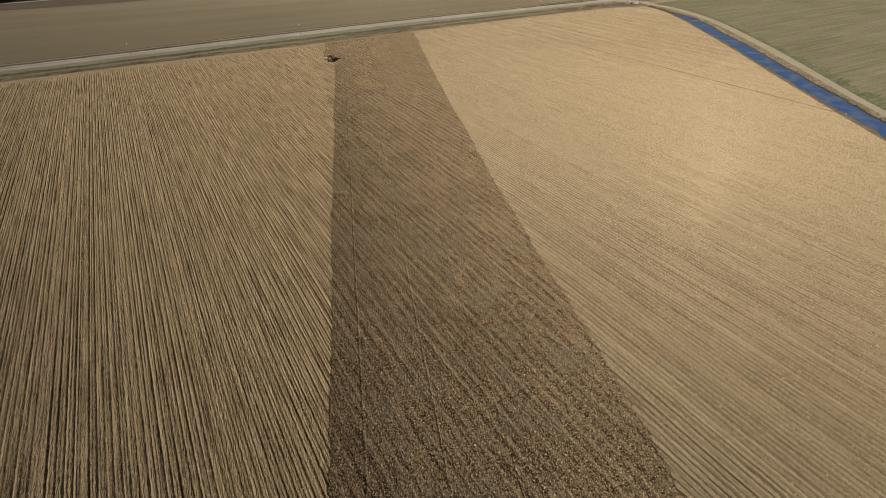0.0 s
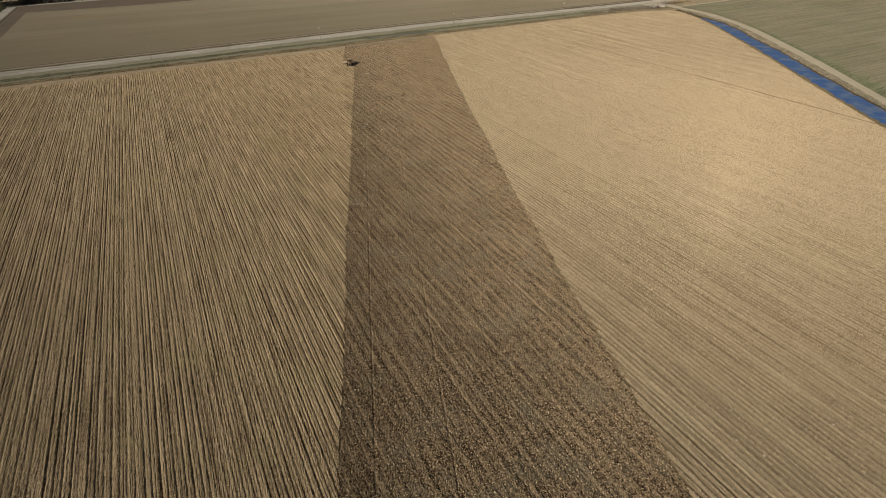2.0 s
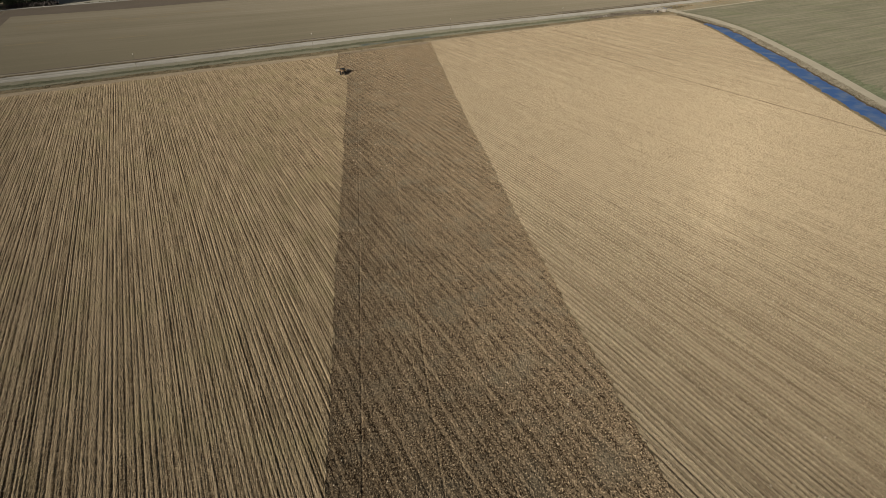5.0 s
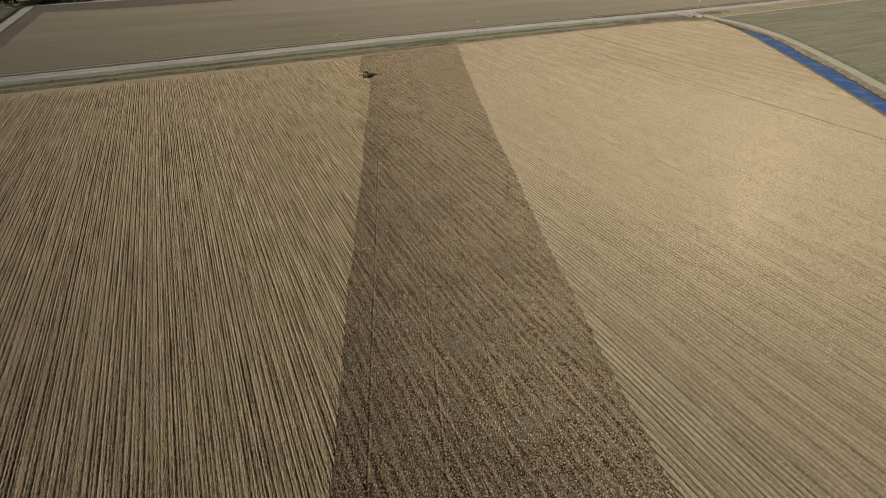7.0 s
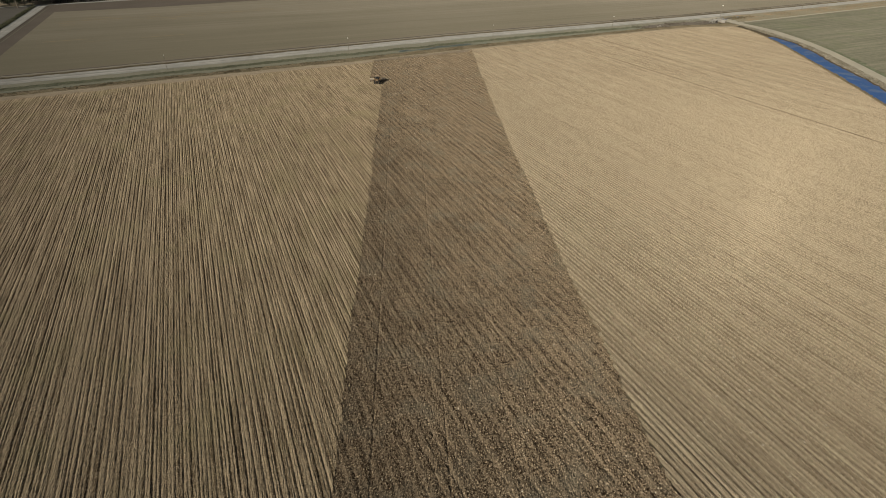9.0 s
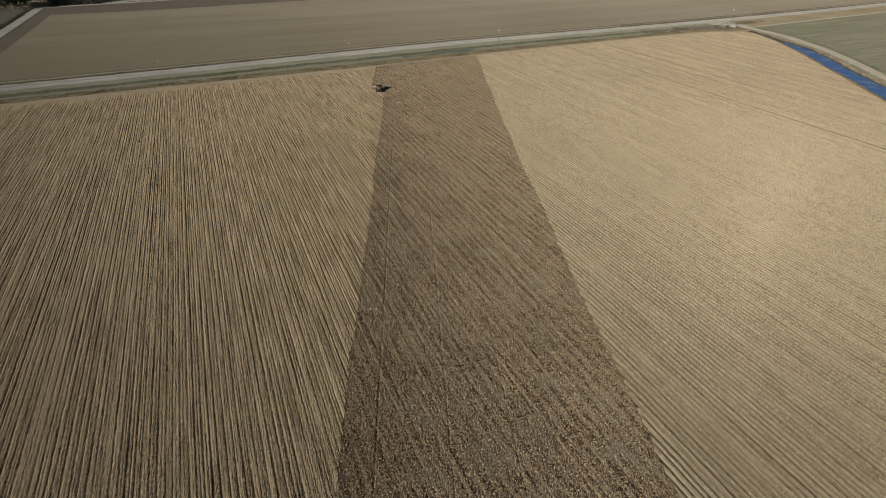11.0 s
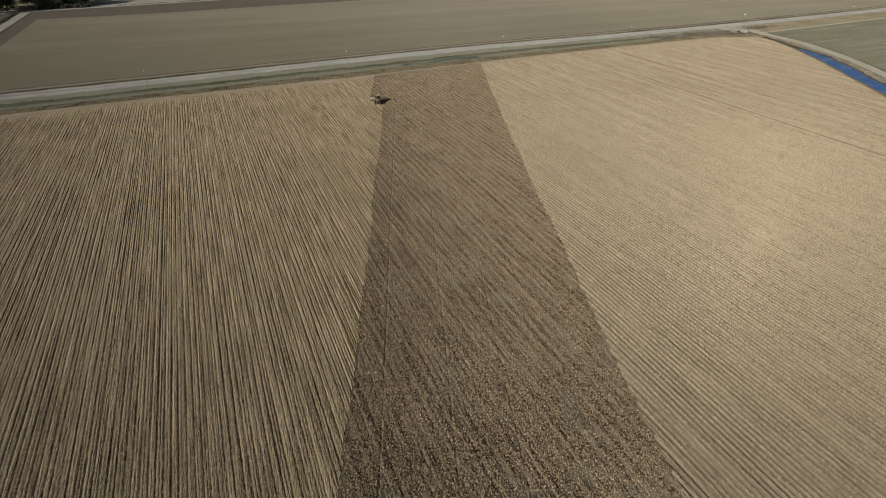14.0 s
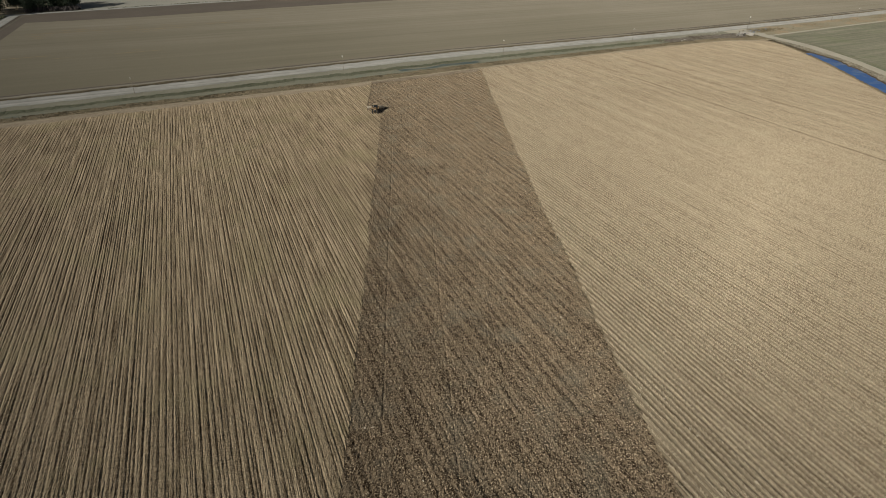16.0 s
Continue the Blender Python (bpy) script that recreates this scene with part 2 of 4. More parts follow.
M_ROAD = earth("gravel_road", (0.165, 0.165, 0.148), (0.34, 0.338, 0.31), (0.42, 0.415, 0.385), stretch=(0.02, 0.9, 1), patch=0.06,
               grain=4.0, flecks=0.1, streak=0.5, bump=0.3, speck=((0.03, 0.6, 0.25), (0.25, 0.5, 0.2)),
               lanes=((0.18, 0.44, 0.16), (0.56, 0.82, 0.16), (0.46, 0.54, -0.08), (-0.2, 0.06, -0.22), (0.95, 1.2, -0.22)))
M_PATH = earth("dusty_track", (0.225, 0.212, 0.168), (0.32, 0.303, 0.247), (0.385, 0.36, 0.29), patch=0.1, grain=3.0, flecks=0.1, streak=0.2)
M_DITCH = earth("ditch_sward", (0.078, 0.086, 0.058), (0.15, 0.152, 0.105), (0.21, 0.2, 0.14), stretch=(0.05, 0.7, 1), patch=0.09,
                grain=2.5, flecks=0.2, streak=0.4, bump=0.8, depth=0.15, tint=(0.085, 0.098, 0.06), tint_amount=0.6)
M_SILT = earth("ditch_silt", (0.118, 0.12, 0.088), (0.198, 0.195, 0.148), (0.24, 0.23, 0.175), stretch=(0.04, 0.6, 1), patch=0.07, grain=2.5,
               flecks=0.1, streak=0.6, bump=0.5, tint=(0.12, 0.145, 0.12), tint_amount=0.5)
M_SHOULDER = earth("road_shoulder", (0.13, 0.13, 0.097), (0.235, 0.228, 0.18), (0.28, 0.27, 0.215), stretch=(0.03, 0.8, 1), patch=0.08, grain=3.0,
                   flecks=0.1, streak=0.5, bump=0.5, tint=(0.13, 0.145, 0.1), tint_amount=0.5)
M_BANK = earth("dry_bank", (0.105, 0.086, 0.055), (0.235, 0.195, 0.13), (0.33, 0.28, 0.19), patch=0.15, grain=2.0, flecks=0.25,
               streak=0.1, bump=0.9, depth=0.15, tint=(0.14, 0.14, 0.07), tint_amount=0.5)
# gradient: darker near the road; lighter eastwards, backscattered sunlight put into the colour
M_FAR = earth("fallow_soil", (0.112, 0.103, 0.069), (0.272, 0.247, 0.197), (0.31, 0.28, 0.225), stretch=(0.01, 0.3, 1), patch=0.012,
              grain=1.6, flecks=0.02, streak=0.6, bump=0.5, tint=(0.185, 0.168, 0.124), tint_amount=0.6, swath=0.2, moist_and_light=((0.32, 1, 0), 245, 410, 0.62))
M_TUSSOCK = earth("grey_bank", (0.1, 0.09, 0.066), (0.29, 0.268, 0.21), (0.36, 0.335, 0.27), patch=0.15, grain=2.0, flecks=0.25,
                  streak=0.1, bump=0.6, depth=0.15, tint=(0.18, 0.172, 0.125), tint_amount=0.4, speck=((0.5, 0.5, 0.35), (1.3, 1.3, 0.3)))
M_ASHEN = earth("ashen_soil", (0.06, 0.056, 0.048), (0.125, 0.118, 0.103), (0.15, 0.14, 0.123), stretch=(0.02, 0.3, 1), patch=0.02, grain=1.6,
                flecks=0.03, streak=0.5, bump=0.4)
M_WINTER = earth("dead_growth", (0.085, 0.074, 0.06), (0.185, 0.165, 0.138), (0.26, 0.235, 0.2), stretch=(0.06, 0.8, 1), patch=0.1, grain=2.0, flecks=0.15,
                 streak=0.5, bump=0.6, depth=0.1, speck=((0.2, 0.8, 0.3), (1.2, 1.2, 0.3)))
M_MARGIN = earth("margin_soil", (0.082, 0.071, 0.058), (0.13, 0.112, 0.092), (0.16, 0.138, 0.11), patch=0.05, grain=1.5, flecks=0.05, streak=0.3)
M_GREEN = earth("green_crop", (0.078, 0.082, 0.054), (0.218, 0.208, 0.158), (0.25, 0.24, 0.185), stretch=(0.02, 0.55, 1), patch=0.03,
                grain=1.6, flecks=0.05, streak=0.6, bump=0.4, tint=(0.12, 0.145, 0.07), tint_amount=0.35,
                speck=((0.012, 0.25, 0.16), (0.03, 0.9, 0.25), (0.25, 0.9, 0.12)))
M_SWARD = earth("lush_sward", (0.066, 0.082, 0.048), (0.165, 0.18, 0.12), (0.2, 0.205, 0.145), stretch=(0.05, 0.5, 1), patch=0.08,
                grain=1.6, flecks=0.05, streak=0.5, bump=0.4, speck=((0.04, 0.7, 0.4), (0.4, 0.9, 0.3)))
M_HEADLAND = earth("trodden_headland", (0.185, 0.152, 0.107), (0.335, 0.284, 0.206), (0.43, 0.375, 0.28), stretch=(0.06, 0.9, 1), patch=0.08,
                   grain=5.0, flecks=0.14, streak=0.5, bump=0.4, speck=((0.12, 1.0, 0.3), (2.0, 2.5, 0.3)))
M_TURNROW = earth("turned_headland", (0.115, 0.092, 0.066), (0.28, 0.235, 0.174), (0.42, 0.36, 0.265), stretch=(0.1, 0.9, 1), patch=0.08,
                  grain=4.0, flecks=0.2, streak=0.4, bump=0.5, speck=((0.3, 1.0, 0.3), (2.0, 2.5, 0.4)))
M_LAND = earth("open_land", (0.2, 0.172, 0.12), (0.3, 0.262, 0.19), (0.33, 0.29, 0.215), patch=0.02, grain=1.2, flecks=0.05, streak=0.3)
M_PALE = earth("pale_field", (0.22, 0.218, 0.182), (0.3, 0.292, 0.25), (0.32, 0.31, 0.266), patch=0.03, grain=1.5, flecks=0.05, streak=0.2)
M_RUSSET = earth("russet_verge", (0.15, 0.137, 0.094), (0.245, 0.222, 0.16), (0.3, 0.27, 0.2), stretch=(0.03, 0.5, 1), patch=0.05, grain=2.0,
                 flecks=0.1, streak=0.4, bump=0.8, tint=(0.265, 0.192, 0.12), tint_amount=1.1)
M_MUD = earth("wet_mud", (0.035, 0.029, 0.02), (0.1, 0.083, 0.058), (0.13, 0.11, 0.08), patch=0.2, grain=2.0, flecks=0.1, streak=0.2, bump=0.5, rough=0.7)
M_GREYPATH = earth("grey_path", (0.15, 0.138, 0.108), (0.23, 0.215, 0.175), (0.27, 0.255, 0.21), stretch=(0.03, 0.6, 1), patch=0.06, grain=3.0, flecks=0.1, streak=0.6)
M_RESIDUE = earth("dry_residue", (0.17, 0.145, 0.092), (0.29, 0.215, 0.125), (0.32, 0.25, 0.155), stretch=(0.03, 0.5, 1), patch=0.06, grain=3.0, flecks=0.1, streak=0.6)
# both canal blues put the reflected sky into the base colour
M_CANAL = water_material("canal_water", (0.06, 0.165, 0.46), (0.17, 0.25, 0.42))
M_POOL = water_material("ditch_water", (0.13, 0.16, 0.14), (0.19, 0.2, 0.16), 0.5)
M_DRY = leafy("dry_grass", (0.10, 0.082, 0.05), (0.21, 0.178, 0.115))
M_SCRUB = leafy("dark_scrub", (0.07, 0.06, 0.045), (0.155, 0.132, 0.098))
M_SEDGE = leafy("green_sedge", (0.082, 0.09, 0.052), (0.165, 0.162, 0.1))
M_GREYGRASS = leafy("grey_grass", (0.13, 0.118, 0.085), (0.3, 0.276, 0.212))
M_STRAW = leafy("straw", (0.515, 0.437, 0.31), (0.645, 0.557, 0.405))
M_WISP = leafy("loose_straw", (0.5, 0.445, 0.34), (0.66, 0.6, 0.48))
M_RUST = leafy("russet_grass", (0.16, 0.12, 0.072), (0.29, 0.225, 0.14))
M_LEAF = leafy("tree_leaf", (0.035, 0.05, 0.034), (0.085, 0.105, 0.068))
M_BARK = plain("bark", (0.2, 0.17, 0.13), 0.9, vary=0.25, bump=0.6)
M_WOOD = plain("weathered_wood", (0.17, 0.14, 0.11), 0.85, vary=0.25, bump=0.4)
M_POLE = plain("grey_weathered_wood", (0.2, 0.178, 0.14), 0.85, vary=0.2, bump=0.4)
M_WHITE = plain("white_enamel", (0.8, 0.79, 0.75), 0.35, vary=0.05)
M_CONCRETE = plain("concrete", (0.38, 0.365, 0.33), 0.9, vary=0.2, bump=0.5)
M_RUBBLE = plain("rubble_stone", (0.27, 0.26, 0.235), 0.92, vary=0.25, bump=0.5)
M_SLATE = plain("slate_debris", (0.15, 0.17, 0.21), 0.8, vary=0.25, bump=0.5)
M_PIPE_SHADE = plain("pipe_shade", (0.03, 0.03, 0.03), 0.9)
M_BODY = plain("faded_paint", (0.24, 0.155, 0.075), 0.5, vary=0.15)
M_BLACK = plain("rubber", (0.025, 0.024, 0.023), 0.85, vary=0.25)
M_STEEL = plain("worn_steel", (0.3, 0.28, 0.25), 0.45, 0.7, vary=0.2)
M_FRAME = plain("implement_paint", (0.58, 0.52, 0.41), 0.55, vary=0.2)
M_GLASS = plain("cab_glass", (0.03, 0.035, 0.04), 0.05, vary=0.0)
M_ROOF = plain("cab_roof", (0.36, 0.27, 0.165), 0.45, vary=0.1)


# ---- meshes ----
def mesh_of(name, verts, quads, material, smooth=True):
    me = bpy.data.meshes.new(name)
    me.vertices.add(len(verts))
    me.vertices.foreach_set("co", np.ascontiguousarray(verts, dtype=np.float32).ravel())
    me.loops.add(quads.size)
    me.loops.foreach_set("vertex_index", np.ascontiguousarray(quads, dtype=np.int32).ravel())
    me.polygons.add(len(quads))
    me.polygons.foreach_set("loop_start", np.arange(0, quads.size, quads.shape[1], dtype=np.int32))
    me.polygons.foreach_set("use_smooth", np.full(len(quads), smooth))
    me.update(calc_edges=True)
    me.validate()
    me.materials.append(material)
    return me


def grid_faces(rows, cols, start=0):
    i = np.arange(rows * cols).reshape(rows, cols) + start
    return np.stack([i[:-1, :-1], i[:-1, 1:], i[1:, 1:], i[1:, :-1]], -1).reshape(-1, 4)


class Sheet:
    """Gathers grids into one mesh."""

    def __init__(self):
        self.v, self.f, self.n = [], [], 0

    def grid(self, X, Y, Z):
        P = np.stack([X, Y, Z], -1).reshape(-1, 3)
        F = grid_faces(*X.shape)
        a, b, c, d = (P[F[:, k]] for k in range(4))
        area = np.abs(np.cross((c - a)[:, :2], (d - b)[:, :2]))
        self.v.append(P)
        self.f.append(F[area > 1e-3] + self.n)
        self.n += len(P)

    def done(self, name, material, smooth=True):
        F = np.concatenate(self.f)
        used = np.zeros(self.n, bool)
        used[F.ravel()] = True
        at = np.cumsum(used) - 1
        return new(name, mesh_of(name, np.concatenate(self.v)[used], at[F], material, smooth))


def ribbon(name, u, left, right, heights, material, along_x=True, rough=0.0, grain=1.2, seed=1, smooth=True, wave=0.0):
    """A band between two lines; heights: (share of the width, z) from left to right."""
    k, z = np.array([h[0] for h in heights]), np.array([h[1] for h in heights])
    U, K = np.meshgrid(u, k, indexing="ij")
    A, B = left(u)[:, None], right(u)[:, None]
    V = A + (B - A) * K
    Z = np.broadcast_to(z, U.shape) + rough * (vnoise(U / grain, V / grain, seed) - 0.5) * 2
    if wave:
        Z = Z + wave * (vnoise(U / 3.5, V / 1.6, seed + 20) + vnoise(U / 9.0, V / 4.0, seed + 21) - 1) * np.clip(np.minimum(K, 1 - K) * 6, 0, 1)
    s = Sheet()
    s.grid(*((U, V) if along_x else (V, U)), Z)
    o = s.done(name, material, smooth)
    if len(o.data.vertices) == U.size:
        o.data.attributes.new("across", "FLOAT", "POINT").data.foreach_set("value", np.ascontiguousarray(K, dtype=np.float32).ravel())
    return o


def lofted(profile, steps):
    """More shares along a profile of (share, z), so that roughness shows."""
    ks = np.linspace(profile[0][0], profile[-1][0], steps)
    return list(zip(ks, np.interp(ks, *zip(*profile))))


# ---- ground to the horizon ----
def build_ground():
    """One sheet; it lies low under the channels, which are cut into it."""
    near = np.arange(-400, 801, 8.0)
    xs = np.concatenate([np.linspace(-4000, -500, 8), near, np.linspace(1000, 4500, 8)])
    ys = np.concatenate([np.linspace(-3000, -500, 6), near, np.linspace(1000, 4500, 8)])
    X, Y = np.meshgrid(xs, ys, indexing="ij")
    Z = np.full(X.shape, -0.22)
    cx = canal_x(Y)
    Z = np.where((Y > -170) & (Y < 246) & (X > cx - 9) & (X < cx + 24), -2.2, Z)
    Z = np.where((Y > field_top(X) - 9) & (Y < road_y(X) + 14) & (X < 275) & (X > -400), -2.2, Z)
    s = Sheet()
    s.grid(X, Y, Z)
    return tagged(s.done("ground", M_LAND), "dry open farmland reaching to the horizon", "ground", kind="structure")


build_ground()


# ---- the field with its rows ----
PITCH = 0.7
OPEN_FURROW = 158.2                 # one furrow of the stubble was drawn deeper than the rest


def jag(X, Y, seed):
    """Crumbs: each place its own height, from -0.5 to 0.5."""
    return hash01(np.round(X * 61), np.round(Y * 61), seed) - 0.5


def furrows(X, Y, narrow=1.0):
    """Beds that run along y, parted by furrows, each of its own depth and width."""
    q = X / PITCH + 0.12 * (vnoise(X * 0.25, Y * 0.04, 11) - 0.5)
    i = np.floor(q)
    f = q - i
    here = 0.6 + 0.8 * vnoise(i * 0.37, Y * 0.06, 4)
    pick = hash01(i, i * 0, 21)
    deep = np.where(pick < 0.08, 0.035, 0.07 + 0.045 * pick) * here
    mid = 0.36 + 0.28 * hash01(i, i * 0, 23)
    wide = (0.125 + 0.045 * hash01(i, i * 0, 24)) * narrow
    return (-deep * np.exp(-((f - mid) / wide) ** 2)
            + 0.4 * deep * np.exp(-((f - mid + 0.3) / 0.12) ** 2) + 0.4 * deep * np.exp(-((f - mid - 0.3) / 0.12) ** 2))


def thin_furrows(X, Y):
    """Shallow lines of a narrow tine, on the back of every other bed or so."""
    q = X / PITCH + 0.12 * (vnoise(X * 0.25, Y * 0.04, 11) - 0.5) + 0.5
    i = np.floor(q)
    mid = 0.4 + 0.2 * hash01(i, i * 0, 29)
    deep = np.where(hash01(i, i * 0, 28) < 0.55, 0.055, 0.01) * (0.6 + 0.8 * vnoise(i * 0.43, Y * 0.06, 30))
    return -deep * np.exp(-((q - i - mid) / 0.1) ** 2)


def row_height(X, Y, crumb, deeper=1.0, tines=False):
    i = np.floor(X / PITCH)
    rugged = 0.75 + 0.5 * vnoise(i * 0.71, Y * 0.02, 25)
    crumbs = jag(X, Y, 31) * crumb * rugged + (vnoise(X * 2.0, Y * 1.1, 32) - 0.5) * 0.06
    crumbs = crumbs - 0.28 * np.exp(-((X - OPEN_FURROW - 0.5 * (vnoise(Y * 0.05, 2, 26) - 0.5)) / 0.32) ** 2) * (0.5 + 0.5 * vnoise(Y * 0.15, 6, 27))
    fade = np.clip((field_top(X) - 4.5 - Y + 2 * (vnoise(X * 0.7, Y * 0.1, 8) - 0.5)) / 3, 0.12, 1)
    lines = furrows(X, Y, 0.76) + thin_furrows(X, Y) if tines else furrows(X, Y)
    return lines * deeper * fade + crumbs * (0.55 + 0.45 * fade) + 0.06


def build_field(name, side, x0, x1, material, crumb):
    s = Sheet()
    size = 20
    for tx in range(x0, x1, size):
        for ty in range(-20, 240, size):
            mx, my = tx + size / 2, ty + size / 2
            if side < 0 and tx > strip_left(ty + size) + 1:
                continue
            if side > 0 and (tx + size < strip_right(ty) - 1 or ty + size < canal_y(tx)):
                continue
            d = math.hypot(mx - 12, my - 30)
            if mx < -33 - 0.165 * (my - 44) or my < 32 - 0.586 * (mx + 22) or my < -12 + 0.45 * (mx - 48):
                d = 300
            if side < 0:
                dx, dy = (PITCH / 9, 0.38) if d < 80 else (PITCH / 7, 0.62) if d < 130 else (PITCH / 5, 0.8) if d < 230 else (PITCH / 4, 1.5)
            else:
                dx, dy = (PITCH / 7, 0.45) if d < 80 else (PITCH / 6, 0.8) if d < 130 else (PITCH / 4, 1.2) if d < 230 else (PITCH / 4, 1.5)
            xs = np.linspace(tx - 0.06, tx + size + 0.06, round(size / dx) + 1)
            ys = np.linspace(ty - 0.1, ty + size + 0.1, round(size / dy) + 1)
            X, Y = np.meshgrid(xs, ys, indexing="ij")
            if side < 0:
                X = np.minimum(X, strip_left(Y))
            else:
                X = np.maximum(X, strip_right(Y))
                Y = np.maximum(Y, canal_y(X))
            Y = np.minimum(Y, field_top(X))
            s.grid(X, Y, row_height(X, Y, crumb * np.interp(np.hypot(X - 12, Y - 30), [55, 150], [1.0, 0.6]), 0.6 if side < 0 else 1.65, side < 0))
    return s.done(name, material, smooth=False)


tagged(build_field("field_west", -1, -80, 80, M_ROWS, 0.05), "dry brown row-crop field with straight low ridges", "field", kind="structure")
tagged(build_field("field_east", 1, 20, 280, M_STUBBLE, 0.03), "pale straw-coloured stubble field with straight low rows", "field", kind="structure")


def build_strip():
    s = Sheet()
    for y0, y1, dy, cols in ((-20, 9, 0.28, 140), (9, 75, 0.14, 265), (75, 125, 0.18, 230), (125, 170, 0.27, 200), (170, 229, 0.4, 170)):
        ys = np.linspace(y0, y1, round((y1 - y0) / dy) + 1)
        U, Y = np.meshgrid(np.linspace(0, 1, cols + 1), ys, indexing="ij")
        A, B = strip_left(Y), strip_right(Y)
        X = A + (B - A) * U
        Y = np.minimum(Y, field_top(X))
        clods = (vnoise(X * 4.2, Y * 3.6, 41) - 0.5) * 0.06 + jag(X, Y, 42) * 0.1
        swells = furrows((X + 0.35 * (vnoise(X * 0.6, Y * 0.3, 43) - 0.5)) * 0.85, Y) * (0.6 + 0.4 * np.clip((Y - 60) / 100, 0, 1)) + (vnoise(X * 0.6, Y * 0.08, 44) - 0.5) * 0.12
        across = (X - (4 + 0.3697 * (Y - 28.7))) * 0.938
        groove = np.zeros_like(X)
        for o, deep in ((3.6, 0.09), (11.3, 0.085), (18.0, 0.07), (25.6, 0.03)):
            groove -= deep * np.exp(-((across - o - 0.14 * (vnoise(Y * 0.1, o, 45) - 0.5)) / 0.11) ** 2)
        s.grid(X, Y, clods + swells * 0.6 + groove + 0.02)
    return s.done("ploughed_strip", M_STRIP, smooth=False)


tagged(build_strip(), "dark freshly tilled strip of cloddy brown soil", "tilled soil", kind="structure")


def head_line(deep, seed):
    return lambda x: field_top(x) - deep - 1.5 * (vnoise(np.asarray(x) * 0.3, seed, 98) - 0.5) - 0.9 * (vnoise(np.asarray(x) * 1.4, seed, 99) - 0.5)


tagged(ribbon("headland", np.arange(-200, 70.8, 0.7), head_line(3.6, 1), lambda x: field_top(x) - 0.02, lofted([(0, 0.02), (0.12, 0.13), (0.5, 0.15), (1, 0.1)], 10), M_HEADLAND,
              rough=0.05, grain=0.8, smooth=False), "smooth trodden headland where the rows end", "headland", kind="structure")
tagged(ribbon("turning_strip", np.arange(70.8, 113.2, 0.6), head_line(3.0, 4), lambda x: field_top(x) - 0.02, lofted([(0, -0.02), (0.15, 0.15), (0.5, 0.18), (1, 0.12)], 10), M_TURNROW,
              rough=0.09, grain=0.6, smooth=False), "levelled grey-brown soil at the end of the tilled strip", "headland", kind="structure")


# ---- roadside: ditch, road, verges ----
XS = np.concatenate([np.arange(-300, -60, 4.0), np.arange(-60, 272, 0.7)])
XL = np.concatenate([np.arange(-500, -300, 8.0), np.arange(-300, -60, 4.0), np.arange(-60, 272, 0.7), np.arange(272, 460, 2.0), np.arange(460, 1000, 8.0)])


def off(d):
    """A line along the road; its gravel edges are a little ragged."""
    def at(x):
        x = np.asarray(x, float)
        ragged = 0.9 * (vnoise(x * 0.3, d, 91) - 0.5) + 0.5 * (vnoise(x * 1.1, d, 92) - 0.5)
        return road_y(x) + d + ragged * np.clip((262 - x) / 6, 0, 1) * (abs(abs(d) - 6.7) < 3)
    return at


DITCH = [(0, 0.0), (0.08, 0.1), (0.3, 0.12), (0.42, -0.45), (0.52, -0.58), (0.68, -0.6), (0.76, -0.35), (0.93, 0.0), (1, 0.12)]


def ditch_line(k, wobble, seed):
    """A line along the ditch at a share of its width, a little wavy."""
    def at(x):
        q = k + wobble * (vnoise(np.asarray(x) * 0.16, seed, 50 + seed) - 0.5) + wobble * 0.6 * (vnoise(np.asarray(x) * 0.7, seed, 60 + seed) - 0.5)
        return field_top(x) * (1 - q) + off(-4.1)(x) * q
    return at


def ditch_band(name, k0, k1, steps, material, label, category, seeds, rough=0.1, xs=None):
    ks = np.linspace(k0, k1, steps)
    heights = list(zip((ks - k0) / (k1 - k0), np.interp(ks, *zip(*DITCH))))
    o = ribbon(name, XS if xs is None else xs, ditch_line(k0, 0.075 if k0 > 0.2 else 0.04 * (k0 > 0), seeds[0]), ditch_line(k1, (0.075 if k1 > 0.2 else 0.04) * (k1 < 1), seeds[1]), heights, material,
               rough=rough, grain=0.9, smooth=False)
    return tagged(o, label, category, kind="structure")


ditch_band("ditch_lip", 0.0, 0.06, 5, M_LAND, "pale trodden soil along the field edge", "soil", (1, 2), 0.04)
ditch_band("ditch_bank", 0.06, 0.44, 17, M_BANK, "brown weedy ditch bank", "bank", (2, 3), 0.14)
DAMP, DRY_END = XS[XS < 222], XS[XS >= XS[XS < 222][-1]]          # the head of the ditch, towards the culvert, is dry and brown
ditch_band("ditch_bed", 0.44, 0.7, 12, M_SILT, "pale grey-green silt of the ditch bed", "ditch", (3, 4), 0.05, DAMP)
ditch_band("ditch_grass", 0.7, 0.81, 9, M_DITCH, "dark green grass on the ditch side", "grass", (4, 5), 0.12, DAMP)
ditch_band("ditch_head", 0.44, 0.7, 12, M_WINTER, "dead brown growth filling the ditch head", "ditch", (3, 4), 0.14, DRY_END)
ditch_band("ditch_side", 0.7, 0.81, 9, M_WINTER, "dead brown growth on the ditch side", "grass", (4, 5), 0.14, DRY_END)
ditch_band("road_shoulder", 0.81, 1.0, 9, M_SHOULDER, "grey-green gravelly road shoulder", "shoulder", (5, 6), 0.04)
tagged(ribbon("ditch_water", np.arange(86, 121, 0.8), ditch_line(0.54, 0.08, 7), ditch_line(0.63, 0.1, 8), [(0, -0.53), (1, -0.53)], M_POOL),
       "still shallow water lying in the ditch", "water", kind="structure")
